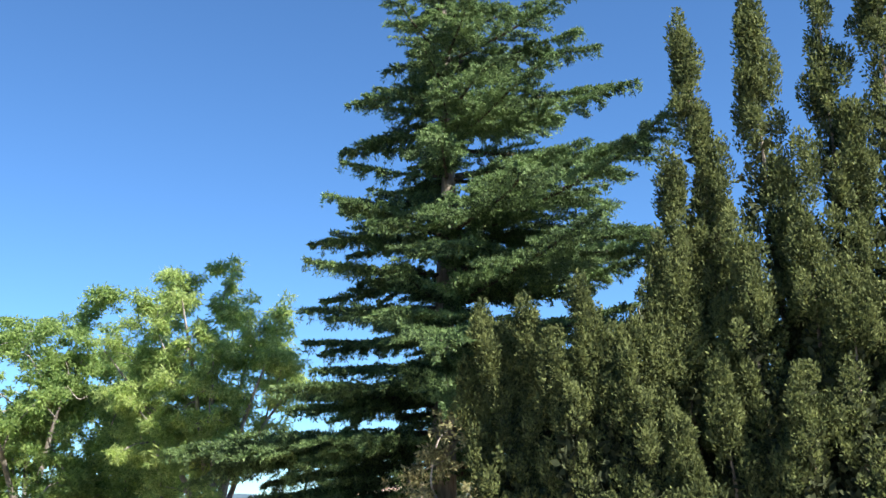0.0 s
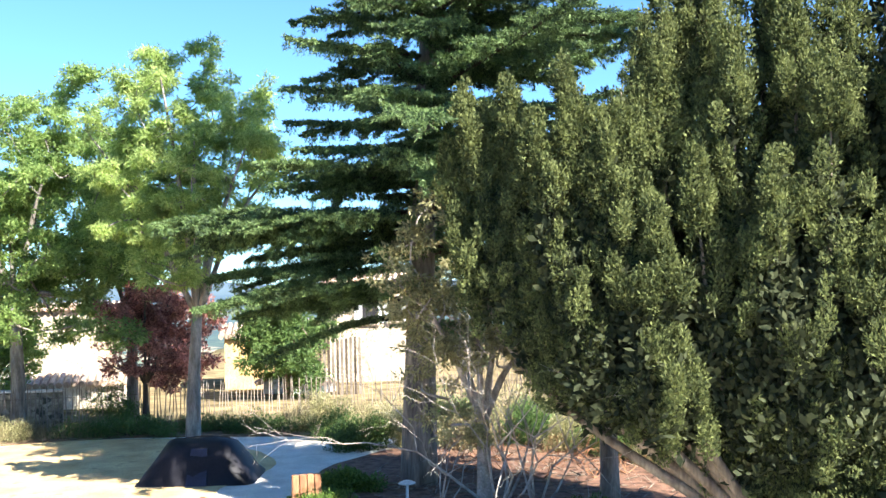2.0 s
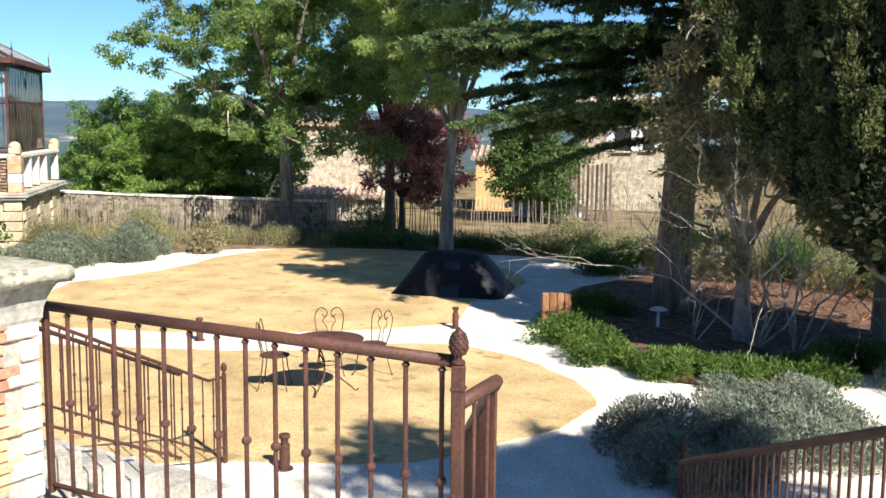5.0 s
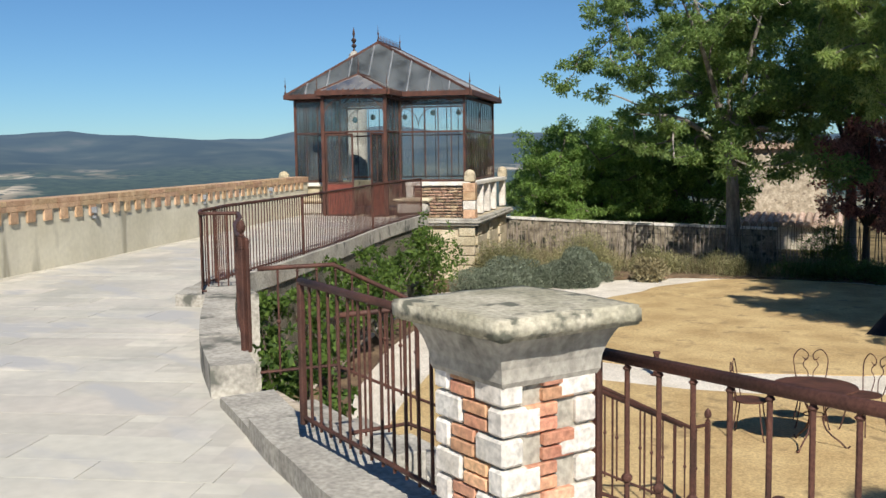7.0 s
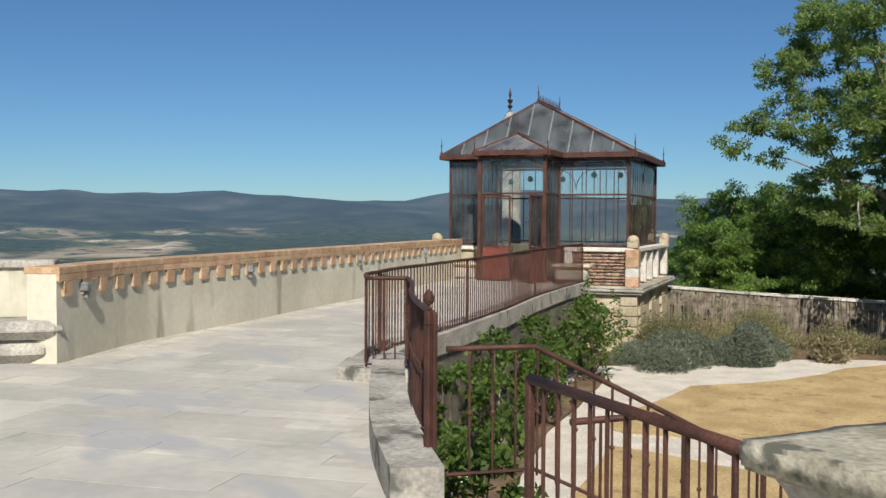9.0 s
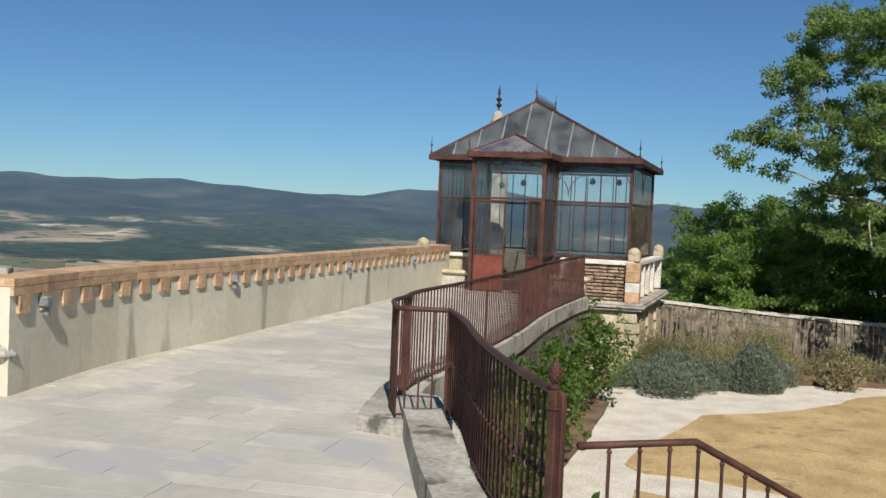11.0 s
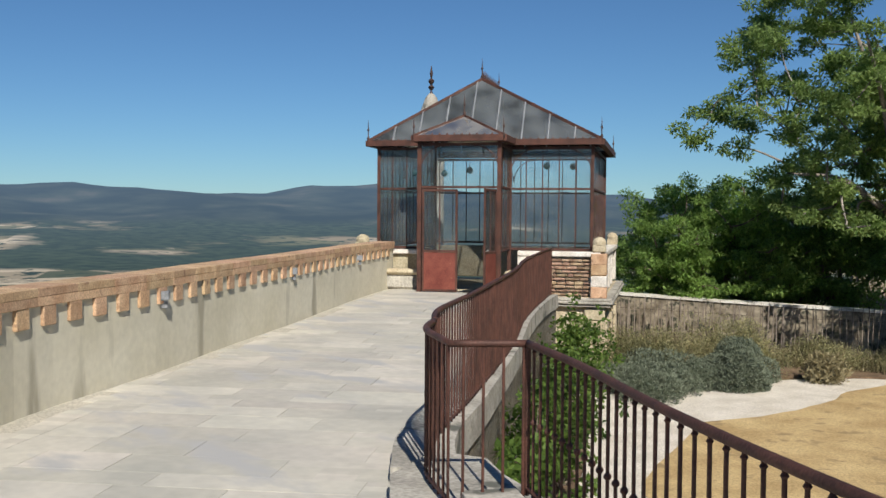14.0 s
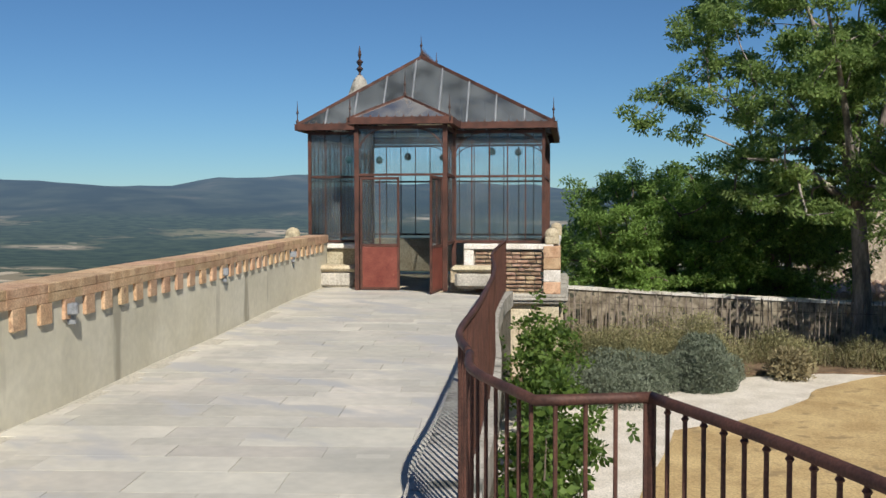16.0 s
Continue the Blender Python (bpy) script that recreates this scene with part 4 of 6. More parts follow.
def balustrade():
    root = thing("stone_balustrade", "cream stone and brick balustrade round the pavilion", "balustrade", (GX, GY, 0), GA)
    capz = 0.80
    part("coping", Geo().box((4.35, -0.02, capz), (1.8, 0.26, 0.11), b=0.015), M_WHITESTONE, root)
    part("coping", Geo().box((0.75, -0.02, capz), (1.5, 0.24, 0.1), b=0.015), M_WHITESTONE, root)
    part("coping", Geo().box((GW - 0.02, 2.9, capz), (0.26, 5.6, 0.11), b=0.015), M_WHITESTONE, root)
    g = Geo()
    rng = random.Random(5)
    for row in range(10):
        x = 3.68
        while x < 4.95:
            w = rng.uniform(0.12, 0.3)
            ob = part("brick", Geo().box((0, 0, 0), (w - 0.012, 0.10, rng.choice((0.045, 0.06, 0.072))), b=0.014), M_RUSTBRICK, root)
            ob.location = (x + w / 2, -0.02 + rng.uniform(-.03, .02), -0.08 + row * 0.083)
            x += w
    part("wall_core", Geo().box((4.3, 0.06, 0.3), (1.4, 0.10, 0.9)), M_MORTAR, root)
    for k, zc in enumerate((-0.02, 0.22, 0.47, 0.70)):
        ob = part("pier_stone", Geo().box((0, 0, 0), (0.34, 0.34, 0.24), b=0.015), (M_TERRA, M_WHITESTONE, M_TERRA, M_TERRA)[k], root)
        ob.location = (GW - 0.02, -0.03, zc)
    for x, y in ((GW - 0.02, -0.03), (GW - 0.02, 5.55), (-0.15, 0.1)):
        part("pinnacle", Geo().box((x, y, 0.93), (0.28, 0.28, 0.16), b=0.02).lathe([(0.15, 1.01), (0.15, 1.07), (0.12, 1.13), (0.06, 1.17), (0.01, 1.18)], 12, (x, y, 0)), M_LIMEBLOCK, root)
    for x, y in ((3.55, -0.02), (GW - 0.02, 1.5), (GW - 0.02, 2.6), (GW - 0.02, 3.7), (GW - 0.02, 5.55)):
        part("pier", Geo().box((x, y, 0.33), (0.2, 0.2, 0.84), b=0.015), M_WHITESTONE, root)
    part("low_wall", Geo().box((0.75, 0.05, 0.35), (1.4, 0.2, 0.82)), M_LIMEBLOCK, root)
    part("low_wall", Geo().box((GW / 2, GD - 0.2, 0.38), (GW - 0.3, 0.24, 0.84), b=0.02), M_LIMEBLOCK, root)
    part("low_wall", Geo().box((0.2, GD / 2 + 0.1, 0.38), (0.24, GD - 0.7, 0.84), b=0.02), M_LIMEBLOCK, root)
    part("low_wall", Geo().box((3.4, 0.25, 0.1), (0.5, 0.3, 0.5), b=0.02), M_LIMEBLOCK, root)


balustrade()
# stone benches beside the door
for x, y in ((0.75, -0.55), (3.75, -0.5)):
    e = thing("stone_bench", "worn round-edged stone bench beside the pavilion door", "bench", Mg @ Vector((x, y, 0)), GA, group="benches at the pavilion")
    part("seat", Geo().box((0, 0, 0.38), (1.25 if x < 2 else 1.0, 0.46, 0.12), b=0.05), M_LIMEBLOCK, e, smooth=False)
    part("base", Geo().box((0, 0.02, 0.16), (1.1 if x < 2 else 0.85, 0.38, 0.33), b=0.06), M_CONC, e)
# small stone lantern turret behind
e = thing("stone_turret", "small round stone turret with a conical cap and iron finial", "turret", (-26.9, 23.7, -2.38))
part("drum", Geo().lathe([(0.40, 0), (0.40, 6.0), (0.5, 6.05), (0.5, 6.15)], 20), M_CONC, e, smooth=False)
part("cap", Geo().lathe([(0.64, 6.15), (0.52, 6.6), (0.30, 7.15), (0.17, 7.5), (0.07, 7.62)], 20), M_CONC, e)
part("iron_finial", Geo().lathe([(0.03, 7.55), (0.05, 7.63), (0.02, 7.7), (0.10, 7.8), (0.03, 7.88), (0.10, 8.0), (0.02, 8.08), (0.05, 8.2), (0.005, 8.45)], 8), M_IRON, e)

# wall washers on the parapet
for x, y, a in ((-12.3, 5.06, 46), (-14.88, 8.3, 54), (-17.6, 11.93, 53), (-20.3, 15.45, 53)):
    e = thing("wall_lamp", "small grey box-shaped outdoor wall lamp", "lamp", (x, y, 0.76), a, group="lamps on the parapet")
    part("housing", Geo().box((0, -0.06, 0.03), (0.14, 0.11, 0.10), b=0.012), M_LAMP, e)
    part("bracket", Geo().box((0, -0.025, -0.06), (0.09, 0.05, 0.09), b=0.006), M_LAMP, e)

# pier and bench at the start of the parapet
e = thing("stone_pier", "pale rendered pier at the end of the parapet", "pier", (-12.35, 4.75, 0), 68)
part("shaft", Geo().box((-0.45, 0.25, 0.5), (0.75, 0.3, 1.0), b=0.01), M_RENDER, e)
part("capstone", Geo().box((-0.45, 0.25, 1.04), (0.85, 0.4, 0.09), b=0.015), M_CONC, e)
structure("wall_parapet_south", Geo().strip([(-13.2, 4.1), (-13.35, 1.5), (-11.5, -3), (-9, -8)], [(-13.55, 4.1), (-13.7, 1.5), (-11.9, -3.2), (-9.3, -8.1)], -1.9, 1.06), M_RENDER, "weathered rendered parapet")
e = thing("stone_bench", "old round-edged stone seat against the parapet", "bench", (-12.2, 4.0, -0.03), 72)
part("seat", Geo().box((0, 0.2, 0.39), (1.5, 0.72, 0.20), b=0.09), M_CONC, e)
part("base", Geo().box((0, 0.22, 0.16), (1.35, 0.60, 0.30), b=0.12), M_CONC, e)


# ---- garden furniture ----
def bistro_table(x, y):
    e = thing("bistro_table", "round rusty iron garden table on curved legs", "table", (x, y, GARDEN + 0.02))
    part("tabletop", Geo().lathe([(0.46, 0.70), (0.47, 0.705), (0.47, 0.718), (0.46, 0.722)], 32), M_RUST, e)
    for k in range(3):
        a = 2 * math.pi * k / 3 + 0.5
        pts = [(r * math.cos(a), r * math.sin(a), z) for r, z in ((0.30, 0.70), (0.22, 0.55), (0.10, 0.38), (0.14, 0.2), (0.30, 0.06), (0.36, 0.0), (0.40, 0.03))]
        part("leg", Geo().tube(smooth_line(pts, 3), 0.010, 6), M_RUST, e)
    part("ring", Geo().tube([(0.12 * math.cos(t), 0.12 * math.sin(t), 0.38) for t in np.linspace(0, 2 * math.pi, 17)], 0.007, 5), M_RUST, e)


def bistro_chair():
    e = thing("bistro_chair", "slender rusty iron garden chair with a scrolled back", "chair", group="chairs round the table")
    part("seat", Geo().lathe([(0.19, 0.445), (0.20, 0.45), (0.20, 0.462), (0.19, 0.465)], 24), M_RUST, e)
    for k, (sx, sy) in enumerate(((1, 1), (-1, 1), (1, -1), (-1, -1))):
        pts = [(sx * 0.13, sy * 0.13, 0.45), (sx * 0.15, sy * 0.15, 0.25), (sx * 0.19, sy * 0.19, 0.03), (sx * 0.21, sy * 0.21, 0.0)]
        part("leg", Geo().tube(smooth_line(pts, 3), 0.008, 6), M_RUST, e)
    g = Geo()
    for s in (-1, 1):
        pts = [(s * 0.15, 0.13, 0.46), (s * 0.19, 0.17, 0.65), (s * 0.20, 0.20, 0.82), (s * 0.12, 0.21, 0.92), (s * 0.03, 0.21, 0.86), (s * 0.05, 0.21, 0.78), (s * 0.10, 0.21, 0.82)]
        g.tube(smooth_line(pts, 4), 0.007, 6)
        pts = [(s * 0.05, 0.16, 0.46), (s * 0.03, 0.19, 0.62), (s * 0.09, 0.2, 0.72), (s * 0.05, 0.21, 0.8)]
        g.tube(smooth_line(pts, 4), 0.006, 6)
    part("backrest", g, M_RUST, e)
    return e


bistro_table(-4.72, 12.1)
ch = bistro_chair()
ch.matrix_world = pose(-5.45, 11.95, GARDEN + 0.02, 0, 0, 110)
for x, y, a in ((-5.15, 12.95, 30), (-4.55, 13.1, -20)):
    copy_thing(ch, pose(x, y, GARDEN + 0.02, 0, 0, a))


def bollard():
    e = thing("bollard_lamp", "short rusty steel bollard lamp", "bollard", group="bollards along the path")
    part("column", Geo().lathe([(0.055, 0), (0.055, 0.26), (0.05, 0.27)], 14), M_RUST, e)
    part("head", Geo().lathe([(0.04, 0.27), (0.04, 0.33), (0.06, 0.335), (0.06, 0.365), (0.05, 0.375)], 14), M_RUST, e)
    part("base_plate", Geo().lathe([(0.09, 0), (0.09, 0.012)], 14), M_RUST, e)
    return e


b0 = bollard()
b0.matrix_world = pose(-8.16, 14.09, GARDEN + 0.004)
for x, y in ((-4.67, 16.75), (-3.73, 9.28)):
    copy_thing(b0, pose(x, y, GARDEN + 0.004))


def tent():
    e = thing("black_tent", "low black nylon tent with taut sloping sides", "tent", (-6.1, 20.5, GARDEN), 8)
    e.scale = (0.85, 0.85, 0.84)
    bm = bmesh.new()
    nx, ny = 18, 10
    grid = {}
    for i in range(nx + 1):
        for j in range(ny + 1):
            u, v = i / nx * 2 - 1, j / ny * 2 - 1
            h = 1.02 * max(0, min(1, (1 - abs(u)) / 0.48)) ** 0.8 * (1 - abs(v) ** 2.4) ** 0.6
            h += 0.02 * math.sin(9 * u + 3 * v) * (h > 0.1)
            grid[i, j] = bm.verts.new((u * 1.42, v * 1.15 * (1 - 0.1 * abs(u)), h))
    for i in range(nx):
        for j in range(ny):
            bm.faces.new((grid[i, j], grid[i + 1, j], grid[i + 1, j + 1], grid[i, j + 1]))
    me = bpy.data.meshes.new("canopy")
    bm.to_mesh(me)
    bm.free()
    me.shade_smooth()
    part("canopy", me, M_TENT, e)
    part("ridge_pole", Geo().tube([(-0.7, -0.02, 1.0), (0, 0, 1.06), (0.7, 0.02, 1.0)], 0.015, 6), M_IRON, e)
    part("entrance_flap", Geo().add([(-0.15, -1.17, 0.03), (0.35, -1.17, 0.03), (0.28, -0.72, 0.86), (-0.1, -0.72, 0.86), (-0.15, -1.15, 0.02), (0.35, -1.15, 0.02), (0.28, -0.70, 0.85), (-0.1, -0.70, 0.85)], [(0, 1, 2, 3), (7, 6, 5, 4), (0, 4, 5, 1), (2, 6, 7, 3), (1, 5, 6, 2), (3, 7, 4, 0)]), mat("navy_nylon", (0.012, 0.014, 0.028), (0.02, 0.024, 0.045), 2, 0.4, 0.1), e)


tent()
e = thing("timber_planter", "low planter of upright brown timber sleepers", "planter", (-3.0, 17.35, GARDEN), 25)
for k in range(4):
    part("sleeper", Geo().box((0.13 * k - 0.2, 0, 0.33), (0.12, 0.12, 0.66), b=0.01), M_PLANK, e)

# ---- fence, boundary wall ----
FENCE = smooth_line([(-21.3, 25.4), (-18.4, 25.9), (-15.3, 26.9), (-12, 28.2), (-8, 29.9), (-4.6, 31.0), (0, 31.5), (7, 31)], 6)
line = [Vector((p[0], p[1], 0)) for p in FENCE]
fence = thing("stake_fence", "chestnut stake fence wired together", "fence", (0, 0, GARDEN))
rng = random.Random(11)
stakes = [Geo().box((0, 0, 0.62), (0.026, 0.020, 1.28), b=0.006).tube([(0, 0, 1.25), (0.004, 0, 1.36)], [0.012, 0.002], 5).mesh("stake")]
for k, p in enumerate(resample(line, 0.11)):
    ob = part("stake", stakes[0], M_WOOD, fence)
    ob.matrix_basis = pose(p[0] + rng.uniform(-.015, .015), p[1], rng.uniform(-0.1, 0.03), rng.uniform(-3, 3), rng.uniform(-3, 3), rng.uniform(0, 90))
for z in (0.3, 1.0):
    part("wire", Geo().tube([(p[0], p[1], z) for p in FENCE], 0.006, 4), M_IRON, fence)
BW = smooth_line([(-21.8, 25.9), (-18.6, 26.7), (-15.7, 27.7), (-13.6, 28.7)], 4)
zt = [-0.56 - 0.2 * i / (len(BW) - 1) for i in range(len(BW))]
bw = structure("wall_boundary", Geo().strip(offset(BW, 0.2), offset(BW, -0.2), -4, zt), M_RUBBLEWALL, "pale rubble stone boundary wall")
structure("wall_coping", Geo().strip(offset(BW, 0.24), offset(BW, -0.24), [z + 0.003 for z in zt], [z + 0.06 for z in zt]), M_WHITESTONE, "white mortar coping")


# ---- houses beyond the fence ----
HX1 = (-18.31, 38.08)
HX2 = (-16.66, 35.00)
HX3 = (-12.0, 42.65)
HX4 = (-7.57, 46.06)
HX5 = (-9.2, 39.34)
HX6 = (-7.18, 37.97)
def house(label, x, y, z, w, d, h, rz, wallm, roof_h, windows=(), base=-3.0, doorway=None, overhang=0.25):
    e = thing("village_house", label, "house", (x, y, z), rz)
    part("wall", Geo().box((0, 0, (h + base) / 2), (w, d, h - base)).add([(-w / 2, -d / 2, h), (w / 2, -d / 2, h), (w / 2, d / 2, h), (-w / 2, d / 2, h), (-w / 2, 0, h + roof_h), (w / 2, 0, h + roof_h)], [(0, 3, 4), (1, 5, 2), (0, 4, 5, 1), (3, 2, 5, 4)]), wallm, e)
    g = Geo()
    n = max(3, int((w + 2 * overhang) / 0.24))
    L_ = math.hypot(d / 2 + overhang, roof_h)
    for s in (-1, 1):
        for k in range(n):
            xx = -w / 2 - overhang + (k + 0.5) * (w + 2 * overhang) / n
            y0, y1 = s * (d / 2 + overhang), 0
            z0, z1 = h - roof_h * overhang / (d / 2) + 0.05, h + roof_h + 0.05
            g.tube([(xx, y0 + (y1 - y0) * t, z0 + (z1 - z0) * t) for t in (0, .5, 1)], [0.12, 0.115, 0.11], 6)
    part("roof_tile", g, M_TILE, e, kind="stuff")
    for (wx, wz, ww, wh) in windows:
        wd = part("window", Geo().box((wx, -d / 2 + 0.03, wz), (ww, 0.10, wh)), M_DARK, e)
        for sx in (-1, 1):
            part("shutter", Geo().box((wx + sx * (ww / 2 + 0.18), -d / 2 - 0.03, wz), (0.34, 0.05, wh)), M_WHITE, wd)
        part("sill", Geo().box((wx, -d / 2 - 0.05, wz - wh / 2 - 0.04), (ww + 0.2, 0.16, 0.07)), M_LIMEBLOCK, wd)
    return e


house("tall rubble stone village house with a clay tile roof", HX1[0], HX1[1], -2.2, 3.6, 4, 3.9, 24, M_RUBBLE, 0.12)
house("low stone outbuilding with a clay tile lean-to roof", HX2[0], HX2[1], -2.2, 3.8, 2.6, 1.2, 22, M_PLASTER, 0.22)
house("ochre plastered village house", HX3[0], HX3[1], -2.4, 2.6, 4, 2.75, 16, M_OCHRE, 0.4)
house("pale stone village house with grey shutters", HX4[0], HX4[1], -2.4, 3.6, 5, 4.9, 8, M_RUBBLE, 0.5, [(0.1, 3.6, 0.7, 1.0), (1.2, 3.6, 0.5, 0.9)])
house("low white shed with a pointed roof", HX5[0], HX5[1], -2.4, 1.7, 2.4, 1.0, 80, M_WHITE, 0.55)
e = thing("plank_fence", "tall weathered plank screen", "fence", (*HX6, -2.2), 10)
for k in range(10):
    part("plank", Geo().box((k * 0.17 - 0.8, 0, 1.3), (0.10, 0.03, 2.4 + 0.1 * math.sin(k))), M_WOOD if k % 2 else M_BARKDARK, e)


# ---- plants ----
JX, JY = 0.10, 17.60
def trunk(g, pts, radii, n=10):
    g.tube(smooth_line(pts, 4), list(np.interp(np.linspace(0, 1, (len(pts) - 1) * 4 + 1), np.linspace(0, 1, len(radii)), radii)), n)


def broadleaf(name, label, base, hgt, crown_c, crown_r, n_clump, n_leaf, lmat, bark, seed, leaf=0.13, lean=(0, 0), clump=(0.5, 0.9), flat=0.75, r0=0.16, aspect=2.6, droop=0.2, extra=()):
    rng = np.random.default_rng(seed)
    e = thing(name, label, "tree", base)
    b = Vector(base)
    cc, cr = np.array(crown_c) - np.array(base), np.array(crown_r)
    g = Geo()
    fork = Vector((lean[0], lean[1], hgt))
    trunk(g, [(0, 0, -0.1), (lean[0] * .3, lean[1] * .3, hgt * .5), fork], [r0 * 1.35, r0, r0 * .8])
    part("trunk", g, bark, e, smooth=True)
    d = rng.normal(size=(n_clump, 3))
    d /= np.linalg.norm(d, axis=1)[:, None]
    r = rng.random(n_clump) ** 0.45
    cen = cc + d * cr * r[:, None]
    if extra:
        cen = np.vstack([cen, np.array([np.array(p) - np.array(base) for p in extra])])
    rad = np.stack([rng.uniform(*clump, len(cen))] * 3, 1)
    rad[:, 2] *= flat
    g = Geo()
    limbs = []
    for k in range(7):
        j = int(rng.integers(len(cen)))
        t = Vector(cen[j])
        m = fork.lerp(t, 0.5) + Vector((0, 0, 0.3))
        trunk(g, [fork - Vector((0, 0, 0.3)), m, t], [r0 * .55, r0 * .35, r0 * .12], 7)
        limbs.append(m)
    nodes = list(limbs)
    for k in sorted(range(len(cen)), key=lambda i: (Vector(cen[i]) - fork).length):
        t = Vector(cen[k])
        s = min(nodes, key=lambda q: (q - t).length + 0.15 * (q - fork).length)
        far_ = (s - fork).length
        ra = r0 * max(.07, .26 - .035 * far_)
        trunk(g, [s, s.lerp(t, .5) + Vector(rng.normal(size=3) * .10), t], [ra, ra * .75, ra * .5], 5)
        nodes.append(t)
    part("limb", g, bark, e, smooth=True)
    sub, srad = [], []
    for c, r_ in zip(cen, rad):
        for k in range(9):
            d = rng.normal(size=3)
            d /= np.linalg.norm(d)
            sub.append(c + d * r_ * rng.uniform(0.3, 1.05))
            q = r_[0] * rng.uniform(0.2, 0.6)
            srad.append((q, q * rng.uniform(.4, 1), q * 0.5))
    part("crown", leaf_mesh("crown", sub, srad, n_leaf, leaf, rng, aspect=aspect, droop=droop, shell=0.1), lmat, e)
    return e


def cedar():
    rng = np.random.default_rng(4)
    e = thing("cedar_tree", "tall dark cedar with tiers of long spreading boughs", "tree", (-1.4, 19.8, GARDEN))
    H = 18.6
    axis = [Vector((0, 0, -0.1)), Vector((0.15, 0, 4)), Vector((0.35, 0, 8)), Vector((0.6, 0, 12)), Vector((0.5, 0, H))]
    g = Geo()
    trunk(g, axis, [0.38, 0.26, 0.20, 0.12, 0.02], 12)
    part("trunk", g, M_BARKCEDAR, e, smooth=True)
    g = Geo()
    P_, A_ = [], []

    def bough(az, z, R, rise, leafn, fan=1.0):
        w = np.array([math.cos(az), math.sin(az), 0])
        side = np.array([-w[1], w[0], 0])
        ax = np.interp(z, [0, 4, 8, 12, H], [0, .15, .35, .6, .5])
        o = Vector((ax, 0, z))
        W = Vector(w)
        bend = side * rng.uniform(-.25, .25) * R * .3
        line_ = smooth_line([o, o + W * R * .35 + Vector((0, 0, rise * .2 * R)) + Vector(bend) * .5, o + W * R * .7 + Vector((0, 0, rise * .55 * R)) + Vector(bend), o + W * R + Vector((0, 0, rise * R))], 5)
        g.tube(line_, list(np.linspace(0.012 * R + 0.010, 0.005, len(line_))), 5)
        lp = np.array([tuple(q) for q in line_])

        def spray(line, m, thick):
            t = rng.random(m)
            k = np.clip((t * (len(line) - 1)).astype(int), 0, len(line) - 2)
            fr = (t * (len(line) - 1) - k)[:, None]
            c = line[k] * (1 - fr) + line[k + 1] * fr
            c = c + rng.normal(size=(m, 3)) * np.array([thick, thick, thick * .35])
            d = line[-1] - line[0]
            d = d / (np.linalg.norm(d) + 1e-9)
            a = d * 0.8 + rng.normal(size=(m, 3)) * 0.6
            a[:, 2] += np.where(rng.random(m) < .2, -0.6, 0.22)
            P_.append(c)
            A_.append(a)
        nt = max(5, int(R * 6.5))
        for s in range(nt):
            f = 0.12 + 0.88 * (s + rng.random()) / nt
            k = min(len(lp) - 2, int(f * (len(lp) - 1)))
            q = lp[k] + (lp[k + 1] - lp[k]) * (f * (len(lp) - 1) - k)
            for sg in (-1, 1):
                L_ = fan * R * 0.25 * min(1, (1.04 - f) * 1.25) * rng.uniform(0.35, 1.35) + 0.05
                d = w * rng.uniform(0.35, 0.9) + side * sg * rng.uniform(0.5, 1.0)
                d = d / np.linalg.norm(d)
                tip = q + d * L_ + np.array([0, 0, rng.uniform(-.16, .06) * L_ - 0.03])
                mid = (q + tip) / 2 + np.array([0, 0, 0.04 * L_])
                spray(np.array([q, mid, tip]), int(1.5 * leafn * (L_ + .08)), 0.016 + 0.016 * L_)
                if rng.random() < .5:
                    u = q + d * L_ * .55
                    spray(np.array([u, u + np.array([0, 0, -0.22]) + w * 0.06]), int(leafn * .16), 0.03)
        spray(lp[len(lp) // 2:], int(leafn * R * .35), 0.03)

    z = 3.0
    az = 0.3
    while z < H - 0.4:
        f = 1 - z / H
        az += 2.4 + rng.uniform(-.5, .5)
        R = min(4.9, 8.5 * f ** 0.95) * rng.uniform(0.5, 1.15) * (1 + 0.22 * math.cos(az))
        if z < 4.8 and math.sin(az) < -0.1:
            R = min(R, 2.2)
        if z > 5.6 and math.cos(az) < -0.2:
            R = min(max(R, 3.7 * f), 5.3 * f)
        elif z > 9 and math.cos(az) > 0.4:
            R = max(R, 3.3 * min(1, 2.2 * f))
        zt_ = 0.66 * round(z / 0.66) + rng.uniform(-.09, .09)
        bough(az, zt_, max(0.4, R), rng.uniform(-0.16, 0.16) + 0.06 * (z > 8) - 0.14 * (z < 7), 190)
        if z > 3.8 and rng.random() < 0.75:
            bough(rng.uniform(0, 6.28), z, max(0.4, R * rng.uniform(.25, .42)), rng.uniform(-.3, .3), 300)
        z += rng.uniform(0.03, 0.20) if z > 4.5 else rng.uniform(0.16, 0.30)
    for azd, zz, R in ((196, 5.3, 4.9), (206, 5.2, 4.3), (188, 5.4, 4.2), (212, 4.3, 3.4), (160, 6.3, 3.4), (228, 6.2, 3.8), (182, 3.9, 2.9), (250, 5.2, 3.0), (265, 7.4, 3.6), (280, 8.8, 3.3), (240, 9.6, 3.0), (300, 6.6, 3.4), (180, 9.6, 2.9), (172, 11.6, 2.4), (190, 8.4, 2.5), (185, 12.6, 2.1), (168, 7.3, 2.7)):
        bough(radians(azd), zz, R, rng.uniform(-0.16, 0.02), 260, 1.25)
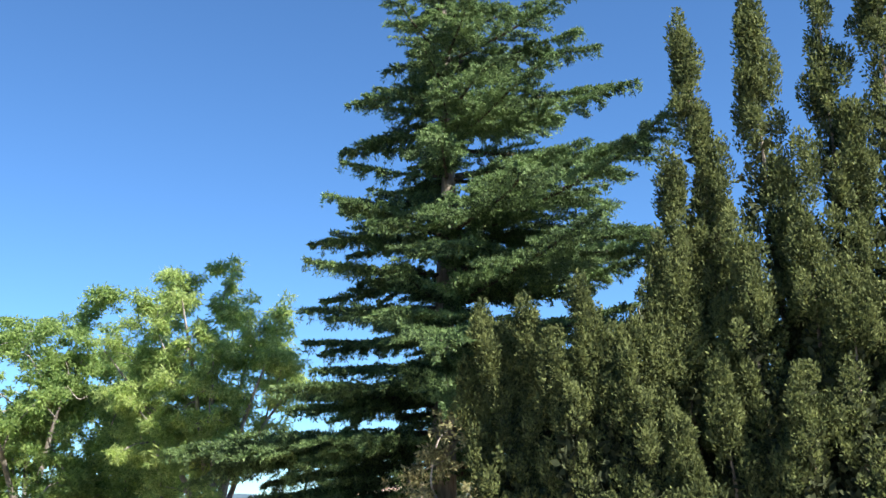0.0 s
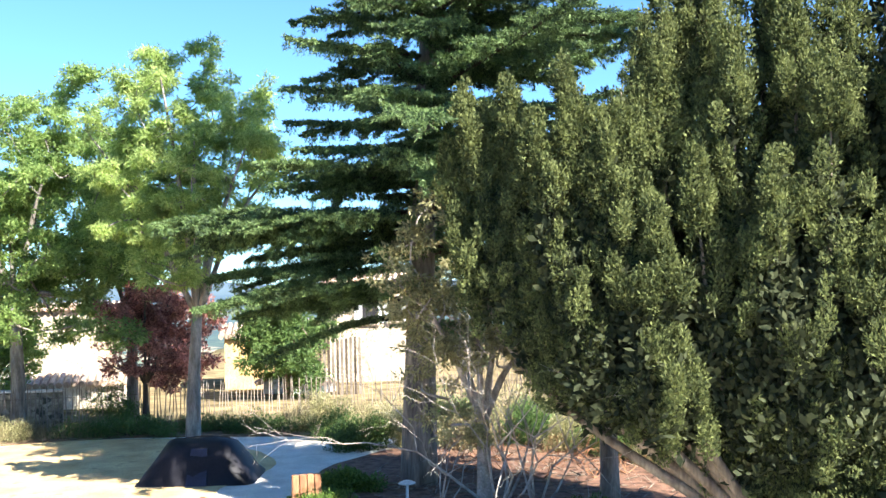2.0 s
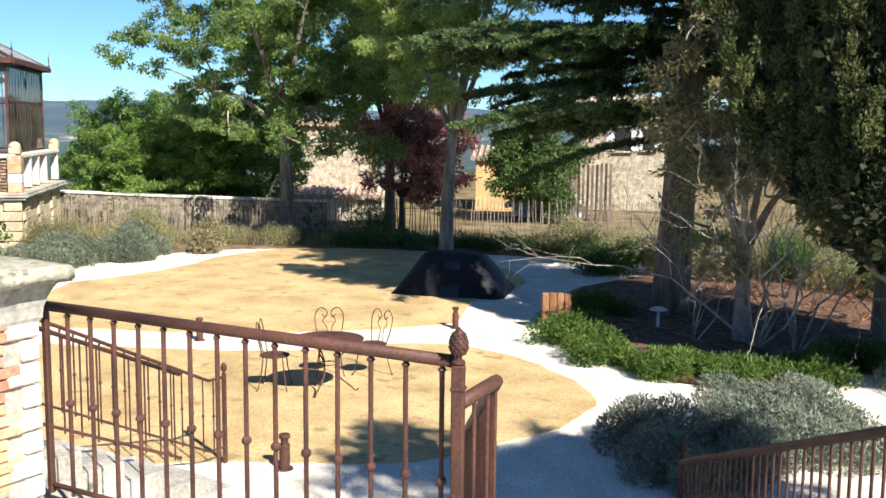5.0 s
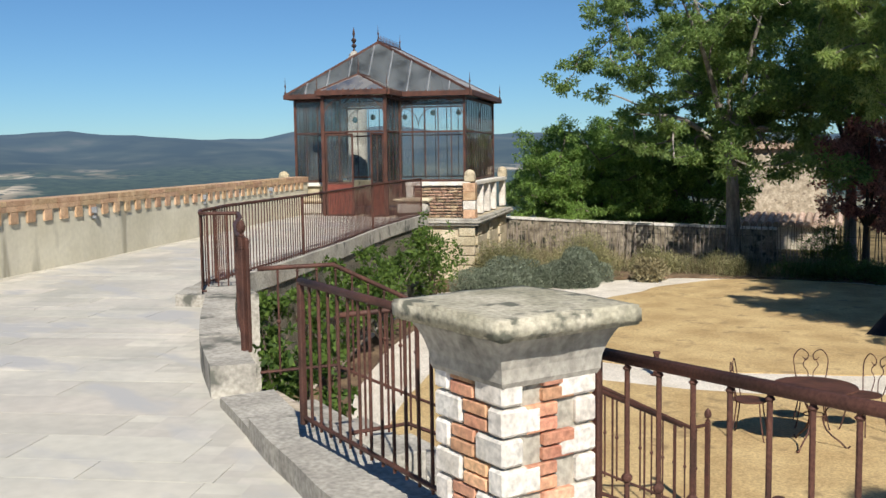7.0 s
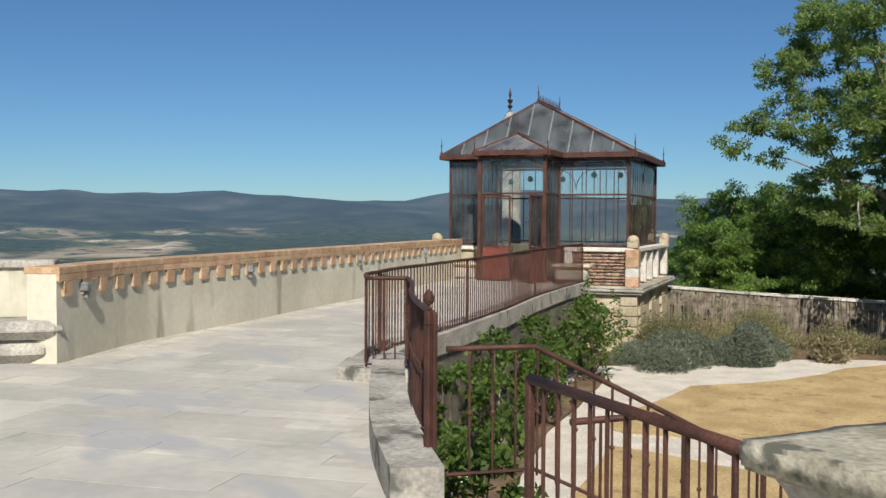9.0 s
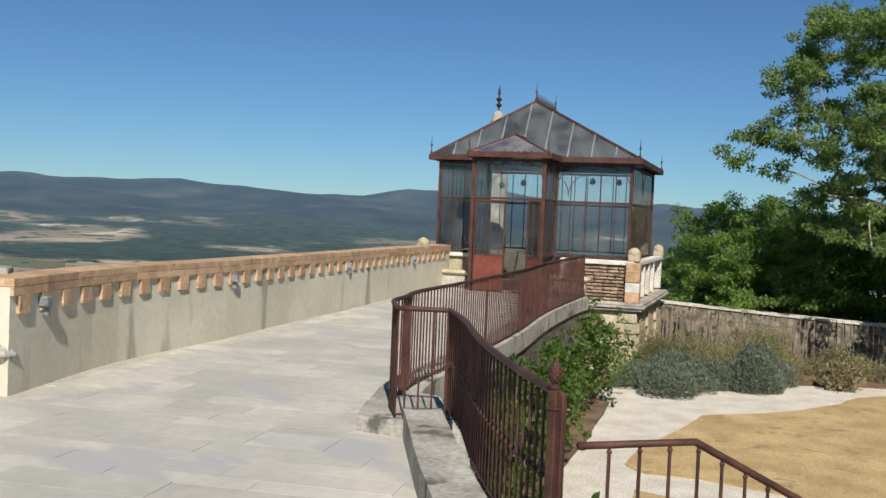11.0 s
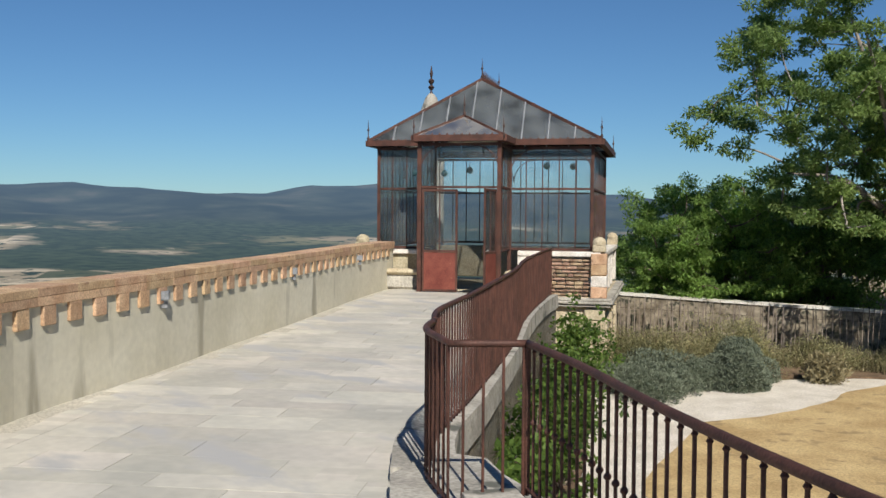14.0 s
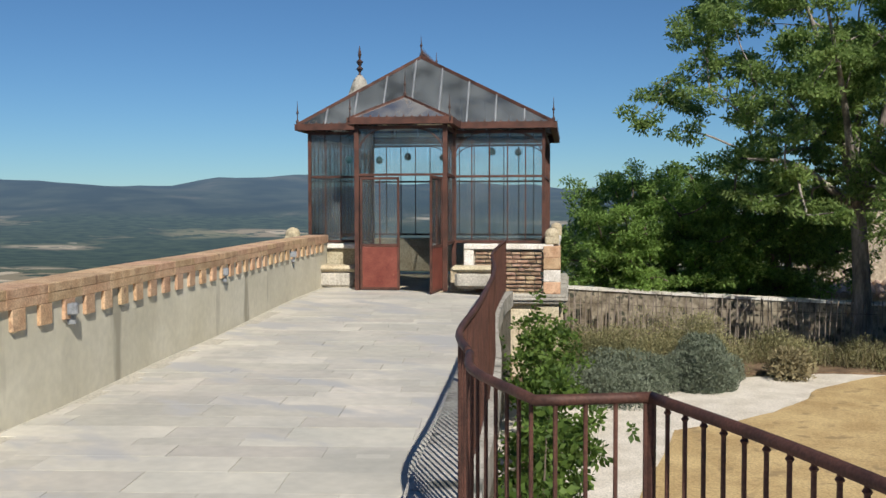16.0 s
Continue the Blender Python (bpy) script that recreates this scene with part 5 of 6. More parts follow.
    for azd, zz, R in ((-10, 11.4, 4.0), (8, 10.6, 4.2), (-22, 9.9, 4.3), (15, 9.2, 4.3), (0, 8.6, 4.3), (-15, 7.9, 4.3), (20, 7.3, 4.1), (-5, 6.6, 4.0), (5, 12.2, 3.5), (-12, 12.9, 3.0), (-30, 8.2, 3.6), (28, 10.0, 3.6)):
        bough(radians(azd), zz, R, rng.uniform(0.06, 0.16), 230, 0.9)
    for azd, zz, R, rise in ((194, 4.5, 4.2, -0.09), (203, 4.0, 4.4, -0.10), (178, 4.8, 3.6, -0.07), (188, 3.7, 3.6, -0.08), (190, 5.35, 5.3, -0.02), (198, 5.25, 5.0, -0.04), (204, 5.0, 4.2, -0.05), (200, 3.9, 3.0, -0.05), (206, 5.9, 3.0, 0.0)):
        bough(radians(azd), zz, R, rise, 330, 1.5)
    part("bough", g, M_BARKDARK, e, smooth=True)
    p, a = np.vstack(P_), np.vstack(A_)
    n = len(p)
    a /= np.linalg.norm(a, axis=1)[:, None]
    sd = np.cross(a, rng.normal(size=(n, 3)))
    sd /= np.linalg.norm(sd, axis=1)[:, None]
    s = 0.072 * (0.6 + 0.8 * rng.random(n))[:, None]
    v = np.stack([p, p + a * s * .5 + sd * s * .14, p + a * s, p + a * s * .5 - sd * s * .14], 1).reshape(-1, 3)
    part("crown", quads("crown", v), L_CEDAR, e)


cedar()
WILLOW = (-8.9, 36.6, 0.4)
LOW = [(4.9, 14.4), (5.9, 14.6), (5.3, 13.2), (6.6, 13.4)]


def bare_bush(name, label, at_, n_limb, size, seed, mat_, category="shrub", upright=0.0):
    """Leafless forked branches."""
    rng = np.random.default_rng(seed)
    e = thing(name, label, category, at_)

    def fork(g, p, d, L_, r, depth):
        q = p + d * L_
        m = (p + q) / 2 + Vector(rng.normal(size=3)) * L_ * 0.08
        g.tube([p, m, q], [r, r * .8, r * .55], 5)
        if depth:
            for k in range(int(rng.integers(2, 4))):
                nd = (d + Vector(rng.normal(size=3)) * 0.55 + Vector((0, 0, 0.05))).normalized()
                fork(g, q, nd, L_ * rng.uniform(.55, .85), r * .5, depth - 1)
    for k in range(n_limb):
        g = Geo()
        d = Vector((rng.normal(), rng.normal(), rng.uniform(0.3, 1.1) + 1.6 * upright)).normalized()
        fork(g, Vector((0, 0, 0)), d, size * rng.uniform(.6, 1), 0.012 * size + 0.006, 4)
        part("bare_branch", g, mat_, e)
    return e


def cypress(label, base, tips, seed, n_leaf, width=0.62, leaf=0.075):
    """A many-stemmed cypress: upright plumes round leaning stems."""
    rng = np.random.default_rng(seed)
    far = lambda p: tuple(o + (q - o) * 1.2 for q, o in zip(p, (1.57, 0.4, 1.9)))
    base = (*far((*base[:2], 0))[:2], GARDEN)
    tips = [(far(t[:3])[0] + 0.17, *far(t[:3])[1:], t[3] * 1.2, t[4]) for t in tips]
    e = thing("cypress_tree", label, "tree", base)
    g, cen, rad, inner = Geo(), [], [], []
    for (x, y, z, w_, low) in tips:
        t = Vector((x, y, z)) - Vector(base)
        mid = Vector((t[0] * .75, t[1] * .75, t[2] * .45))
        ln_ = smooth_line([Vector((0, 0, 0)), mid, t], 8)
        g.tube(ln_, list(np.linspace(0.10, 0.006, len(ln_))), 7)
        L_ = t.length
        core = [max(0.01, 0.62 * w_ * min(1, (1 - i / (len(ln_) - 1)) * 1.9) * (1 if i > low * len(ln_) else 0.05)) for i in range(len(ln_))]
        for i in range(1, len(ln_) * 3 - 3):
            f = i / (len(ln_) * 3 - 3)
            q = ln_[0].lerp(ln_[-1], f) if len(ln_) < 2 else ln_[min(len(ln_) - 2, int(f * (len(ln_) - 1)))].lerp(ln_[min(len(ln_) - 1, int(f * (len(ln_) - 1)) + 1)], f * (len(ln_) - 1) - int(f * (len(ln_) - 1)))
            cr_ = np.interp(f * (len(ln_) - 1), range(len(core)), core)
            if f > low + .03 and f < 0.97:
                for s_ in range(3):
                    inner.append((q[0] + rng.normal() * cr_ * .35, q[1] + rng.normal() * cr_ * .35, q[2] + rng.normal() * .15, cr_ * rng.uniform(.45, .85)))
        for k in range(int(L_ * 21 * w_ / 0.6)):
            f = low + (1 - low) * rng.random() ** 0.9
            ki = min(len(ln_) - 2, int(f * (len(ln_) - 1)))
            q = ln_[ki].lerp(ln_[ki + 1], f * (len(ln_) - 1) - ki)
            rr = w_ * min(1, (1 - f) * 2.3 + 0.16)
            a = rng.uniform(0, 2 * math.pi)
            z_ = q[2]
            if noise.noise(Vector((q[0] * 0.9 + 3 * math.cos(a) * .5, q[1] * 0.9 + 1.5 * math.sin(a), z_ * 0.55 + seed))) < 0.0 and f < 0.85:
                continue
            rr *= 1 + 0.55 * noise.noise(Vector((q[0] * 1.1 + a, q[1] * 1.1, z_ * 1.3)))
            rr *= 0.80 + 0.20 * math.sin(3 * a + 2.1 * z_ + x * 5) + 0.20 * math.sin(2 * a - 3.7 * z_ + y * 7)
            rd = rr * rng.random() ** 0.38
            cen.append((q[0] + rd * math.cos(a), q[1] + rd * math.sin(a), q[2] + rng.uniform(-.35, .35)))
            s = rng.uniform(0.05, 0.19)
            rad.append((s, s, s * rng.uniform(1.5, 2.4)))
    part("stem", g, M_BARK, e, smooth=True)
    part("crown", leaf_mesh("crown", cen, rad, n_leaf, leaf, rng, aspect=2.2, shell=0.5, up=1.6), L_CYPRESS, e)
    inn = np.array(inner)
    part("inner_foliage", leaf_mesh("inner_foliage", inn[:, :3], np.stack([inn[:, 3], inn[:, 3], inn[:, 3] * 1.6], 1), n_leaf // 6, leaf * 2.6, rng, aspect=2.0, shell=0.1, up=1.0), L_CYPRESS_SHADE, e)


cypress("large many-stemmed dark green cypress with upright pointed crowns", (4.1, 13.0, GARDEN),
        [(3.13, 13.3, 8.2, 0.62, .2), (4.02, 13.2, 8.5, 0.62, .15), (4.95, 13.1, 8.4, 0.75, .1), (5.7, 12.9, 9.3, 0.75, .1), (6.6, 13.2, 9, .75, .1),
         (3.5, 12.6, 5.1, 0.78, .1), (2.6, 12.9, 5.0, 0.6, .15), (4.6, 12.2, 4.4, 0.85, .05), (5.6, 12.2, 4.8, 0.85, .05), (6.6, 12.4, 4.5, .9, .05), (3.9, 12.0, 3.2, .8, .1), (5.0, 11.8, 2.4, .8, 0.02), (3.0, 12.3, 3.3, .6, .3),
         (2.75, 13.2, 6.2, .62, .15), (3.3, 13.2, 6.4, .62, .15), (4.2, 13.1, 6.2, .7, .15), (5.1, 12.9, 6.6, .7, .1), (5.9, 12.7, 6.2, .7, .1), (3.0, 13.3, 5.2, .7, .1), (4.3, 12.6, 5.4, .7, .1),
         (4.6, 12.3, 1.0, .8, .0), (5.5, 12.2, 1.2, .9, .0), (3.5, 12.5, 1.4, .55, .25), (6.4, 12.2, 2.4, .9, .0)], 21, 700000, leaf=0.062)
cypress("leaning bushy cypress with dense olive-green sprays", (4.0, 12.6, GARDEN),
        [(0.75, 12.9, 4.35, 0.55, .42), (0.2, 13.1, 4.3, .45, .5), (-0.05, 13.2, 3.5, .4, .6), (1.5, 12.6, 4.4, .62, .3), (0.55, 13.2, 3.6, 0.5, .5), (1.9, 12.4, 3.8, 0.6, .3), (2.2, 12.7, 4.4, 0.55, .3), (2.5, 12.2, 2.7, .5, .45), (0.45, 13.2, 4.0, .55, .3), (1.1, 12.5, 3.9, .6, .35), (2.4, 13.0, 4.9, .6, .2), (1.9, 12.9, 3.4, .6, .3)], 22, 330000, leaf=0.060)
broadleaf("acacia_tree", "feathery yellow-green tree on a pale leaning trunk", (-8.15, 25.2, GARDEN), 3.6, (-8.15, 24.6, 5.2), (2.55, 1.9, 3.0), 135, 95000, L_ACACIA, M_BARKPALE, 31, leaf=0.13, lean=(0.25, -0.2), clump=(.3, .7), aspect=4.0, droop=0.7, extra=[(-9.1, 24.5, 8.4), (-8.9, 24.6, 7.9), (-7.4, 24.5, 8.3), (-7.5, 24.6, 7.8), (-7.6, 24.6, 7.3), (-5.9, 24.6, 7.2), (-6.1, 24.6, 6.7)])
broadleaf("ash_tree", "large spreading green tree with an open crown", (-14.6, 28.0, GARDEN), 3.6, (-14.7, 27.8, 4.7), (4.6, 3.4, 3.6), 210, 170000, L_GREEN, M_BARKPALE, 32, leaf=0.115, lean=(-0.2, 0.1), clump=(.3, .8), flat=.6, r0=0.2, extra=[(-18.6, 25.6, 4.3), (-18.9, 25.3, 3.7), (-18.2, 25.7, 4.6), (-17.6, 26.0, 5.0)]
          + [(-14.6 + 4.5 * q * math.cos(a), 27.6 + 3.2 * q * math.sin(a), 0.9 + 2.4 * ((k * 0.618) % 1)) for k, a, q in ((k, k * 2.4, 0.35 + 0.65 * ((k * 0.37) % 1)) for k in range(22))]
          + [(-15.3 + 2.6 * math.cos(k * 2.4), 27.7 + 1.6 * math.sin(k * 2.4), 6.4 + 2.3 * ((k * 0.618) % 1)) for k in range(22)])
broadleaf("oak_tree", "dense rounded green tree behind the boundary wall", (-19.9, 28.4, -3.0), 2.2, (-20.3, 27.9, 0.6), (2.9, 2.0, 2.1), 170, 110000, L_OAK, M_BARK, 33, leaf=0.10, clump=(.4, .7))
broadleaf("oak_tree", "dense mid-green tree behind the boundary wall", (-17.3, 30.6, -3.0), 2.2, (-17.8, 29.9, 0.6), (2.7, 2.0, 2.2), 150, 100000, L_OAK, M_BARK, 34, leaf=0.10, clump=(.4, .7))
broadleaf("plum_tree", "purple-leaved plum tree by the fence", (-10.85, 28.4, GARDEN), 1.6, (-10.4, 28.4, 0.9), (1.8, 1.3, 1.6), 80, 26000, L_PURPLE, M_BARKDARK, 35, leaf=0.11, clump=(.3, .6), r0=0.09)
broadleaf("willow_tree", "loose green tree behind the houses", (WILLOW[0], WILLOW[1], -2.4), 1.6, WILLOW, (1.6, 1.5, 1.9), 70, 30000, L_DARKGREEN, M_BARK, 36, leaf=0.15)
broadleaf("juniper_tree", "sparse half-dead tree with bare grey twigs", (JX, JY, GARDEN), 1.8, (JX + 0.2, JY - 0.4, 1.8), (2.4, 1.2, 2.4), 80, 26000, L_OLIVE, M_TWIG, 37, leaf=0.09, clump=(.3, .5), r0=0.12)
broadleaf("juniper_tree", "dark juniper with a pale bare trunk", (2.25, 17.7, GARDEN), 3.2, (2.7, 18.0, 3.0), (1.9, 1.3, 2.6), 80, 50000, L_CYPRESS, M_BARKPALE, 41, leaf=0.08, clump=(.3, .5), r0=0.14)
broadleaf("acacia_tree", "feathery green tree at the garden edge", (-11.8, 29.6, GARDEN), 3.4, (-11.9, 29.4, 3.6), (2.0, 2, 2.2), 50, 26000, L_ACACIA, M_BARKPALE, 38, leaf=0.15)
# unseen tree, added only for the leafy shade it casts on the garden
broadleaf("oak_tree", "broad leafy tree added out of view to shade the garden", (10.2, 2.6, GARDEN), 6.0, (9.6, 2.9, 8.3), (1.9, 1.5, 1.5), 45, 20000, L_DARKGREEN, M_BARK, 39, leaf=0.22, clump=(.6, 1.0))


def shrub(name, label, c, r, n, lm, seed, leaf=0.06, up=0.8, clumps=26, category="shrub"):
    rng = np.random.default_rng(seed)
    e = thing(name, label, category, (c[0], c[1], GARDEN + 0.02))
    d = rng.normal(size=(clumps, 3))
    d[:, 2] = np.abs(d[:, 2])
    d /= np.linalg.norm(d, axis=1)[:, None]
    cen = d * np.array(r) * (0.25 + 0.55 * rng.random(clumps)[:, None])
    rad = np.stack([np.full(clumps, min(r) * 0.42)] * 3, 1)
    cen[:, 2] = np.maximum(cen[:, 2], 0.12)
    g = Geo()
    for k in range(8):
        g.tube([(0, 0, 0), tuple(cen[k] * .6), tuple(cen[k])], [0.02, 0.012, 0.004], 5)
    part("stem", g, M_BARKDARK, e)
    part("foliage", leaf_mesh("foliage", cen, rad, n, leaf, rng, up=up, aspect=3.5, shell=0.75), lm, e)
    return e


shrub("lavender_bush", "rounded grey-green lavender bush", (-16.4, 19.7), (1.45, 1.4, 0.9), 60000, L_LAV, 51)
shrub("lavender_bush", "large rounded grey-green lavender bush", (-15.75, 21.5), (1.75, 1.6, 0.85), 90000, L_LAV, 52)
shrub("lavender_bush", "loose grey-green bush with dry flower stems", (-17.4, 20.9), (1.3, 1.1, 1.3), 24000, L_OLIVE, 53)
shrub("santolina_bush", "grey clipped bush beside the steps", (1.3, 12.2), (1.9, 1.6, 0.78), 65000, L_SANT, 54, leaf=0.048)
shrub("santolina_bush", "grey clipped bush beside the gravel path", (0.1, 11.0), (1.3, 1.35, 0.72), 50000, L_SANT, 55, leaf=0.048)
shrub("santolina_bush", "grey clipped bush beside the gravel path", (3.0, 15.3), (1.2, .9, 0.6), 26000, L_SANT, 56, leaf=0.05)
shrub("box_bush", "dark round box bush", (-4.6, 26.2), (0.9, 0.7, 0.9), 7000, L_DARKGREEN, 57)
shrub("broom_bush", "brownish spreading bush by the fence", (-3.4, 27.2), (1.2, 1.0, 1.1), 6000, L_OLIVE, 58)
shrub("broom_bush", "brownish spreading bush by the fence", (-17.9, 24.4), (1.0, 0.8, 1.3), 5000, L_OLIVE, 59)
shrub("sage_bush", "low grey-green bush by the fence", (-13.8, 25.8), (1.5, 0.8, 0.6), 7000, L_OLIVE, 60)
shrub("sage_bush", "low green bush by the fence", (-11.8, 26.6), (1.4, 0.7, 0.6), 7000, L_DARKGREEN, 61)
shrub("sage_bush", "low green bush by the fence", (-8.6, 27.6), (1.7, 0.7, 0.5), 7000, L_DARKGREEN, 62)
for k, (x, y) in enumerate(((-2.5, 16.3), (-1.7, 15.4), (-0.7, 14.9), (0.3, 14.8), (1.2, 15.4), (1.9, 16.4), (-2.9, 17.6), (-2.6, 19.0))):
    shrub("vinca_patch", "low leafy green edging plants", (x, y), (0.85, 0.7, 0.42), 6500, L_IVY, 70 + k, leaf=0.075, up=0.5, category="plant")


for k, (x, y, zz, n_, sz) in enumerate(((0.4, 17.2, -0.5, 7, 1.0), (-0.6, 17.2, 0.0, 5, 0.55), (1.0, 16.9, -0.3, 5, 0.8))):
    br = bare_bush("dead_shrub", "tall leafless shrub with pale grey branches", (x, y, GARDEN), n_, sz * 1.9, 300 + k, M_TWIG, upright=0.9)
    part("stem", Geo().tube([(0, 0, 0), (0, 0, 0.3)], [0.05, 0.03], 6), M_BARK, br)
for k in range(9):
    bare_bush("dry_shrub", "low dry brown twiggy shrub", (-0.6 + 0.85 * (k % 5) + 0.2 * math.sin(k * 3), 20.6 + 1.5 * (k // 5) + 0.4 * math.cos(k * 5), GARDEN + 0.04), 6, 0.42, 320 + k, M_PLANK)
rngb = random.Random(8)
lg = Geo()
for k in range(240):
    x, y = rngb.uniform(-2.6, 4.5), rngb.uniform(15.6, 23.5)
    a = rngb.uniform(0, 6.28)
    L_ = rngb.uniform(.15, .6)
    lg.tube([(x, y, GARDEN + 0.07), (x + L_ * math.cos(a), y + L_ * math.sin(a), GARDEN + 0.07 + rngb.uniform(0, .12))], [0.014, 0.008], 5)
part("fallen_twig", lg, M_BARK, None, "fallen twigs on the mulch", kind="stuff")
e = thing("garden_lamp", "small white mushroom-shaped garden lamp", "lamp", (-1.35, 18.1, GARDEN + 0.04))
part("stem", Geo().lathe([(0.03, 0), (0.025, 0.32)], 10), M_WHITE, e)
part("shade", Geo().lathe([(0.02, 0.30), (0.15, 0.31), (0.16, 0.33), (0.08, 0.37), (0.01, 0.38)], 16), M_WHITE, e)
shrub("viburnum_bush", "tall dark rounded bush by the fence", (-12.0, 28.4), (1.15, 0.9, 1.5), 14000, L_DARKGREEN, 63)
shrub("sage_bush", "low dark hedge plants along the lawn", (-10.4, 26.7), (1.6, 0.7, 0.6), 9000, L_DARKGREEN, 64)
shrub("sage_bush", "low dark hedge plants along the lawn", (-7.0, 27.2), (1.6, 0.7, 0.6), 9000, L_DARKGREEN, 65)
shrub("sage_bush", "grey-green low bushes by the fence", (-15.6, 25.3), (1.5, 0.8, 0.75), 9000, L_OLIVE, 66)
shrub("yucca_clump", "low dry clump of pale stalks", (-14.6, 23.6), (0.5, 0.5, 0.7), 2500, L_DRY, 67, leaf=0.12)
shrub("broom_bush", "loose grey-green bush with dry flower stems", (-16.4, 23.2), (1.0, 0.9, 1.3), 12000, L_OLIVE, 68)

for k, (x, y, s, lm_) in enumerate(((-3.6, 24.4, 1.0, L_DARKGREEN), (-2.2, 24.8, 1.15, L_OLIVE), (-0.8, 24.3, 1.0, L_DRY), (0.4, 24.9, 1.2, L_DARKGREEN), (1.5, 24.0, 1.0, L_OLIVE), (2.6, 23.0, 1.1, L_DARKGREEN), (3.7, 21.9, 1.0, L_OLIVE), (-1.5, 27.4, 1.5, L_DARKGREEN), (0.6, 27.6, 1.4, L_OLIVE), (2.6, 26.6, 1.6, L_DARKGREEN), (4.4, 24.6, 1.6, L_DARKGREEN), (-5.3, 27.6, 1.1, L_OLIVE))):
    shrub("broom_bush", "loose dusty shrub with dry stalks behind the mulch bed" if lm_ is not L_DARKGREEN else "loose dark green shrub behind the mulch bed", (x, y), (1.0 * s, 0.7 * s, 1.05 * s), 9000, lm_, 400 + k, leaf=0.08)

for k, (x, y) in enumerate(LOW):
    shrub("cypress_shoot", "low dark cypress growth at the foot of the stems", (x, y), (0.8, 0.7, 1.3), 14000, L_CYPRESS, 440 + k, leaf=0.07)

def climber(name, label, pts, r, n, seed, lm=L_IVY):
    rng = np.random.default_rng(seed)
    e = thing(name, label, "plant", (pts[0][0], pts[0][1], GARDEN))
    cen, rad = [], []
    o = np.array([pts[0][0], pts[0][1], GARDEN])
    for p in pts:
        for k in range(7):
            cen.append(np.array(p) - o + rng.normal(size=3) * np.array([.15, .15, .28]))
            rad.append([r * rng.uniform(.6, 1.2)] * 3)
    g = Geo()
    for c in cen[::3]:
        g.tube([(0, 0, 0), (c[0] * .6, c[1] * .6, c[2] * .5), tuple(c)], [0.02, 0.014, 0.005], 5)
    part("stem", g, M_BARK, e)
    sub = [c + rng.normal(size=3) * q[0] * 0.8 for c, q in zip(cen, rad) for k in range(5)]
    srad = [[q[0] * rng.uniform(.25, .55)] * 3 for q in rad for k in range(5)]
    part("foliage", leaf_mesh("foliage", sub, srad, n, 0.075, rng, aspect=1.7, shell=0.2), lm, e)


climber("climbing_rose", "climbing plant with bright green leaves on the terrace wall", [(-16.4, 17.2, -1.2), (-16.1, 17.0, -0.6), (-15.6, 16.2, -0.5), (-15.9, 16.8, -0.9)], 0.3, 3600, 81)
climber("climbing_rose", "climbing plant with bright green leaves on the terrace wall", [(-13.3, 13.0, -1.0), (-12.2, 11.6, -0.7), (-12.7, 12.3, -0.5)], 0.2, 3500, 82)
climber("climbing_rose", "climbing plant with bright green leaves on the terrace wall", [(-10.35, 8.6, -0.5), (-9.95, 8.05, -0.4), (-9.8, 7.95, -1.0), (-10.1, 8.4, -1.3), (-9.5, 7.6, -1.4)], 0.12, 3800, 83)
climber("climbing_rose", "dense climbing plant on the terrace wall", [(-11.6, 10.4, -0.5), (-11.0, 9.7, -0.6), (-12.0, 11.0, -0.8), (-11.2, 10.2, -1.2), (-14.2, 14.0, -0.6), (-14.9, 15.2, -0.5)], 0.15, 4500, 85)
climber("climbing_rose", "sparse climbing rose against the railing", [(-7.6, 6.9, -0.6), (-6.9, 6.6, -0.3), (-6.5, 6.4, -1.0), (-7.2, 6.8, -1.3)], 0.13, 2200, 84)

# dry grass and weeds along the fence
rng = np.random.default_rng(90)
n = 26000
k = rng.integers(0, len(FENCE) - 1, n)
f = rng.random(n)[:, None]
lp = np.array([(p[0], p[1]) for p in FENCE])
c = lp[k] * (1 - f) + lp[k + 1] * f
c[:, 1] -= 0.2 + 1.8 * rng.random(n) ** 1.5
c[:, 0] += rng.normal(size=n) * .3
hgt = (0.15 + 0.38 * rng.random(n) ** 2) * (0.6 + 0.6 * np.sin(c[:, 0] * 1.7) ** 2)
dx = rng.normal(size=(n, 2)) * 0.12
b_ = np.column_stack([c, np.full(n, GARDEN)])
top = b_ + np.column_stack([dx, hgt])
w_ = np.column_stack([np.cos(f[:, 0] * 50) * 0.012, np.sin(f[:, 0] * 50) * 0.012, np.zeros(n)])
v = np.stack([b_ - w_, b_ + w_, top + w_ * .2, top - w_ * .2], 1).reshape(-1, 3)
part("dry_grass", quads("dry_grass", v), L_DRY, None, "tall dry grass along the fence", kind="stuff")

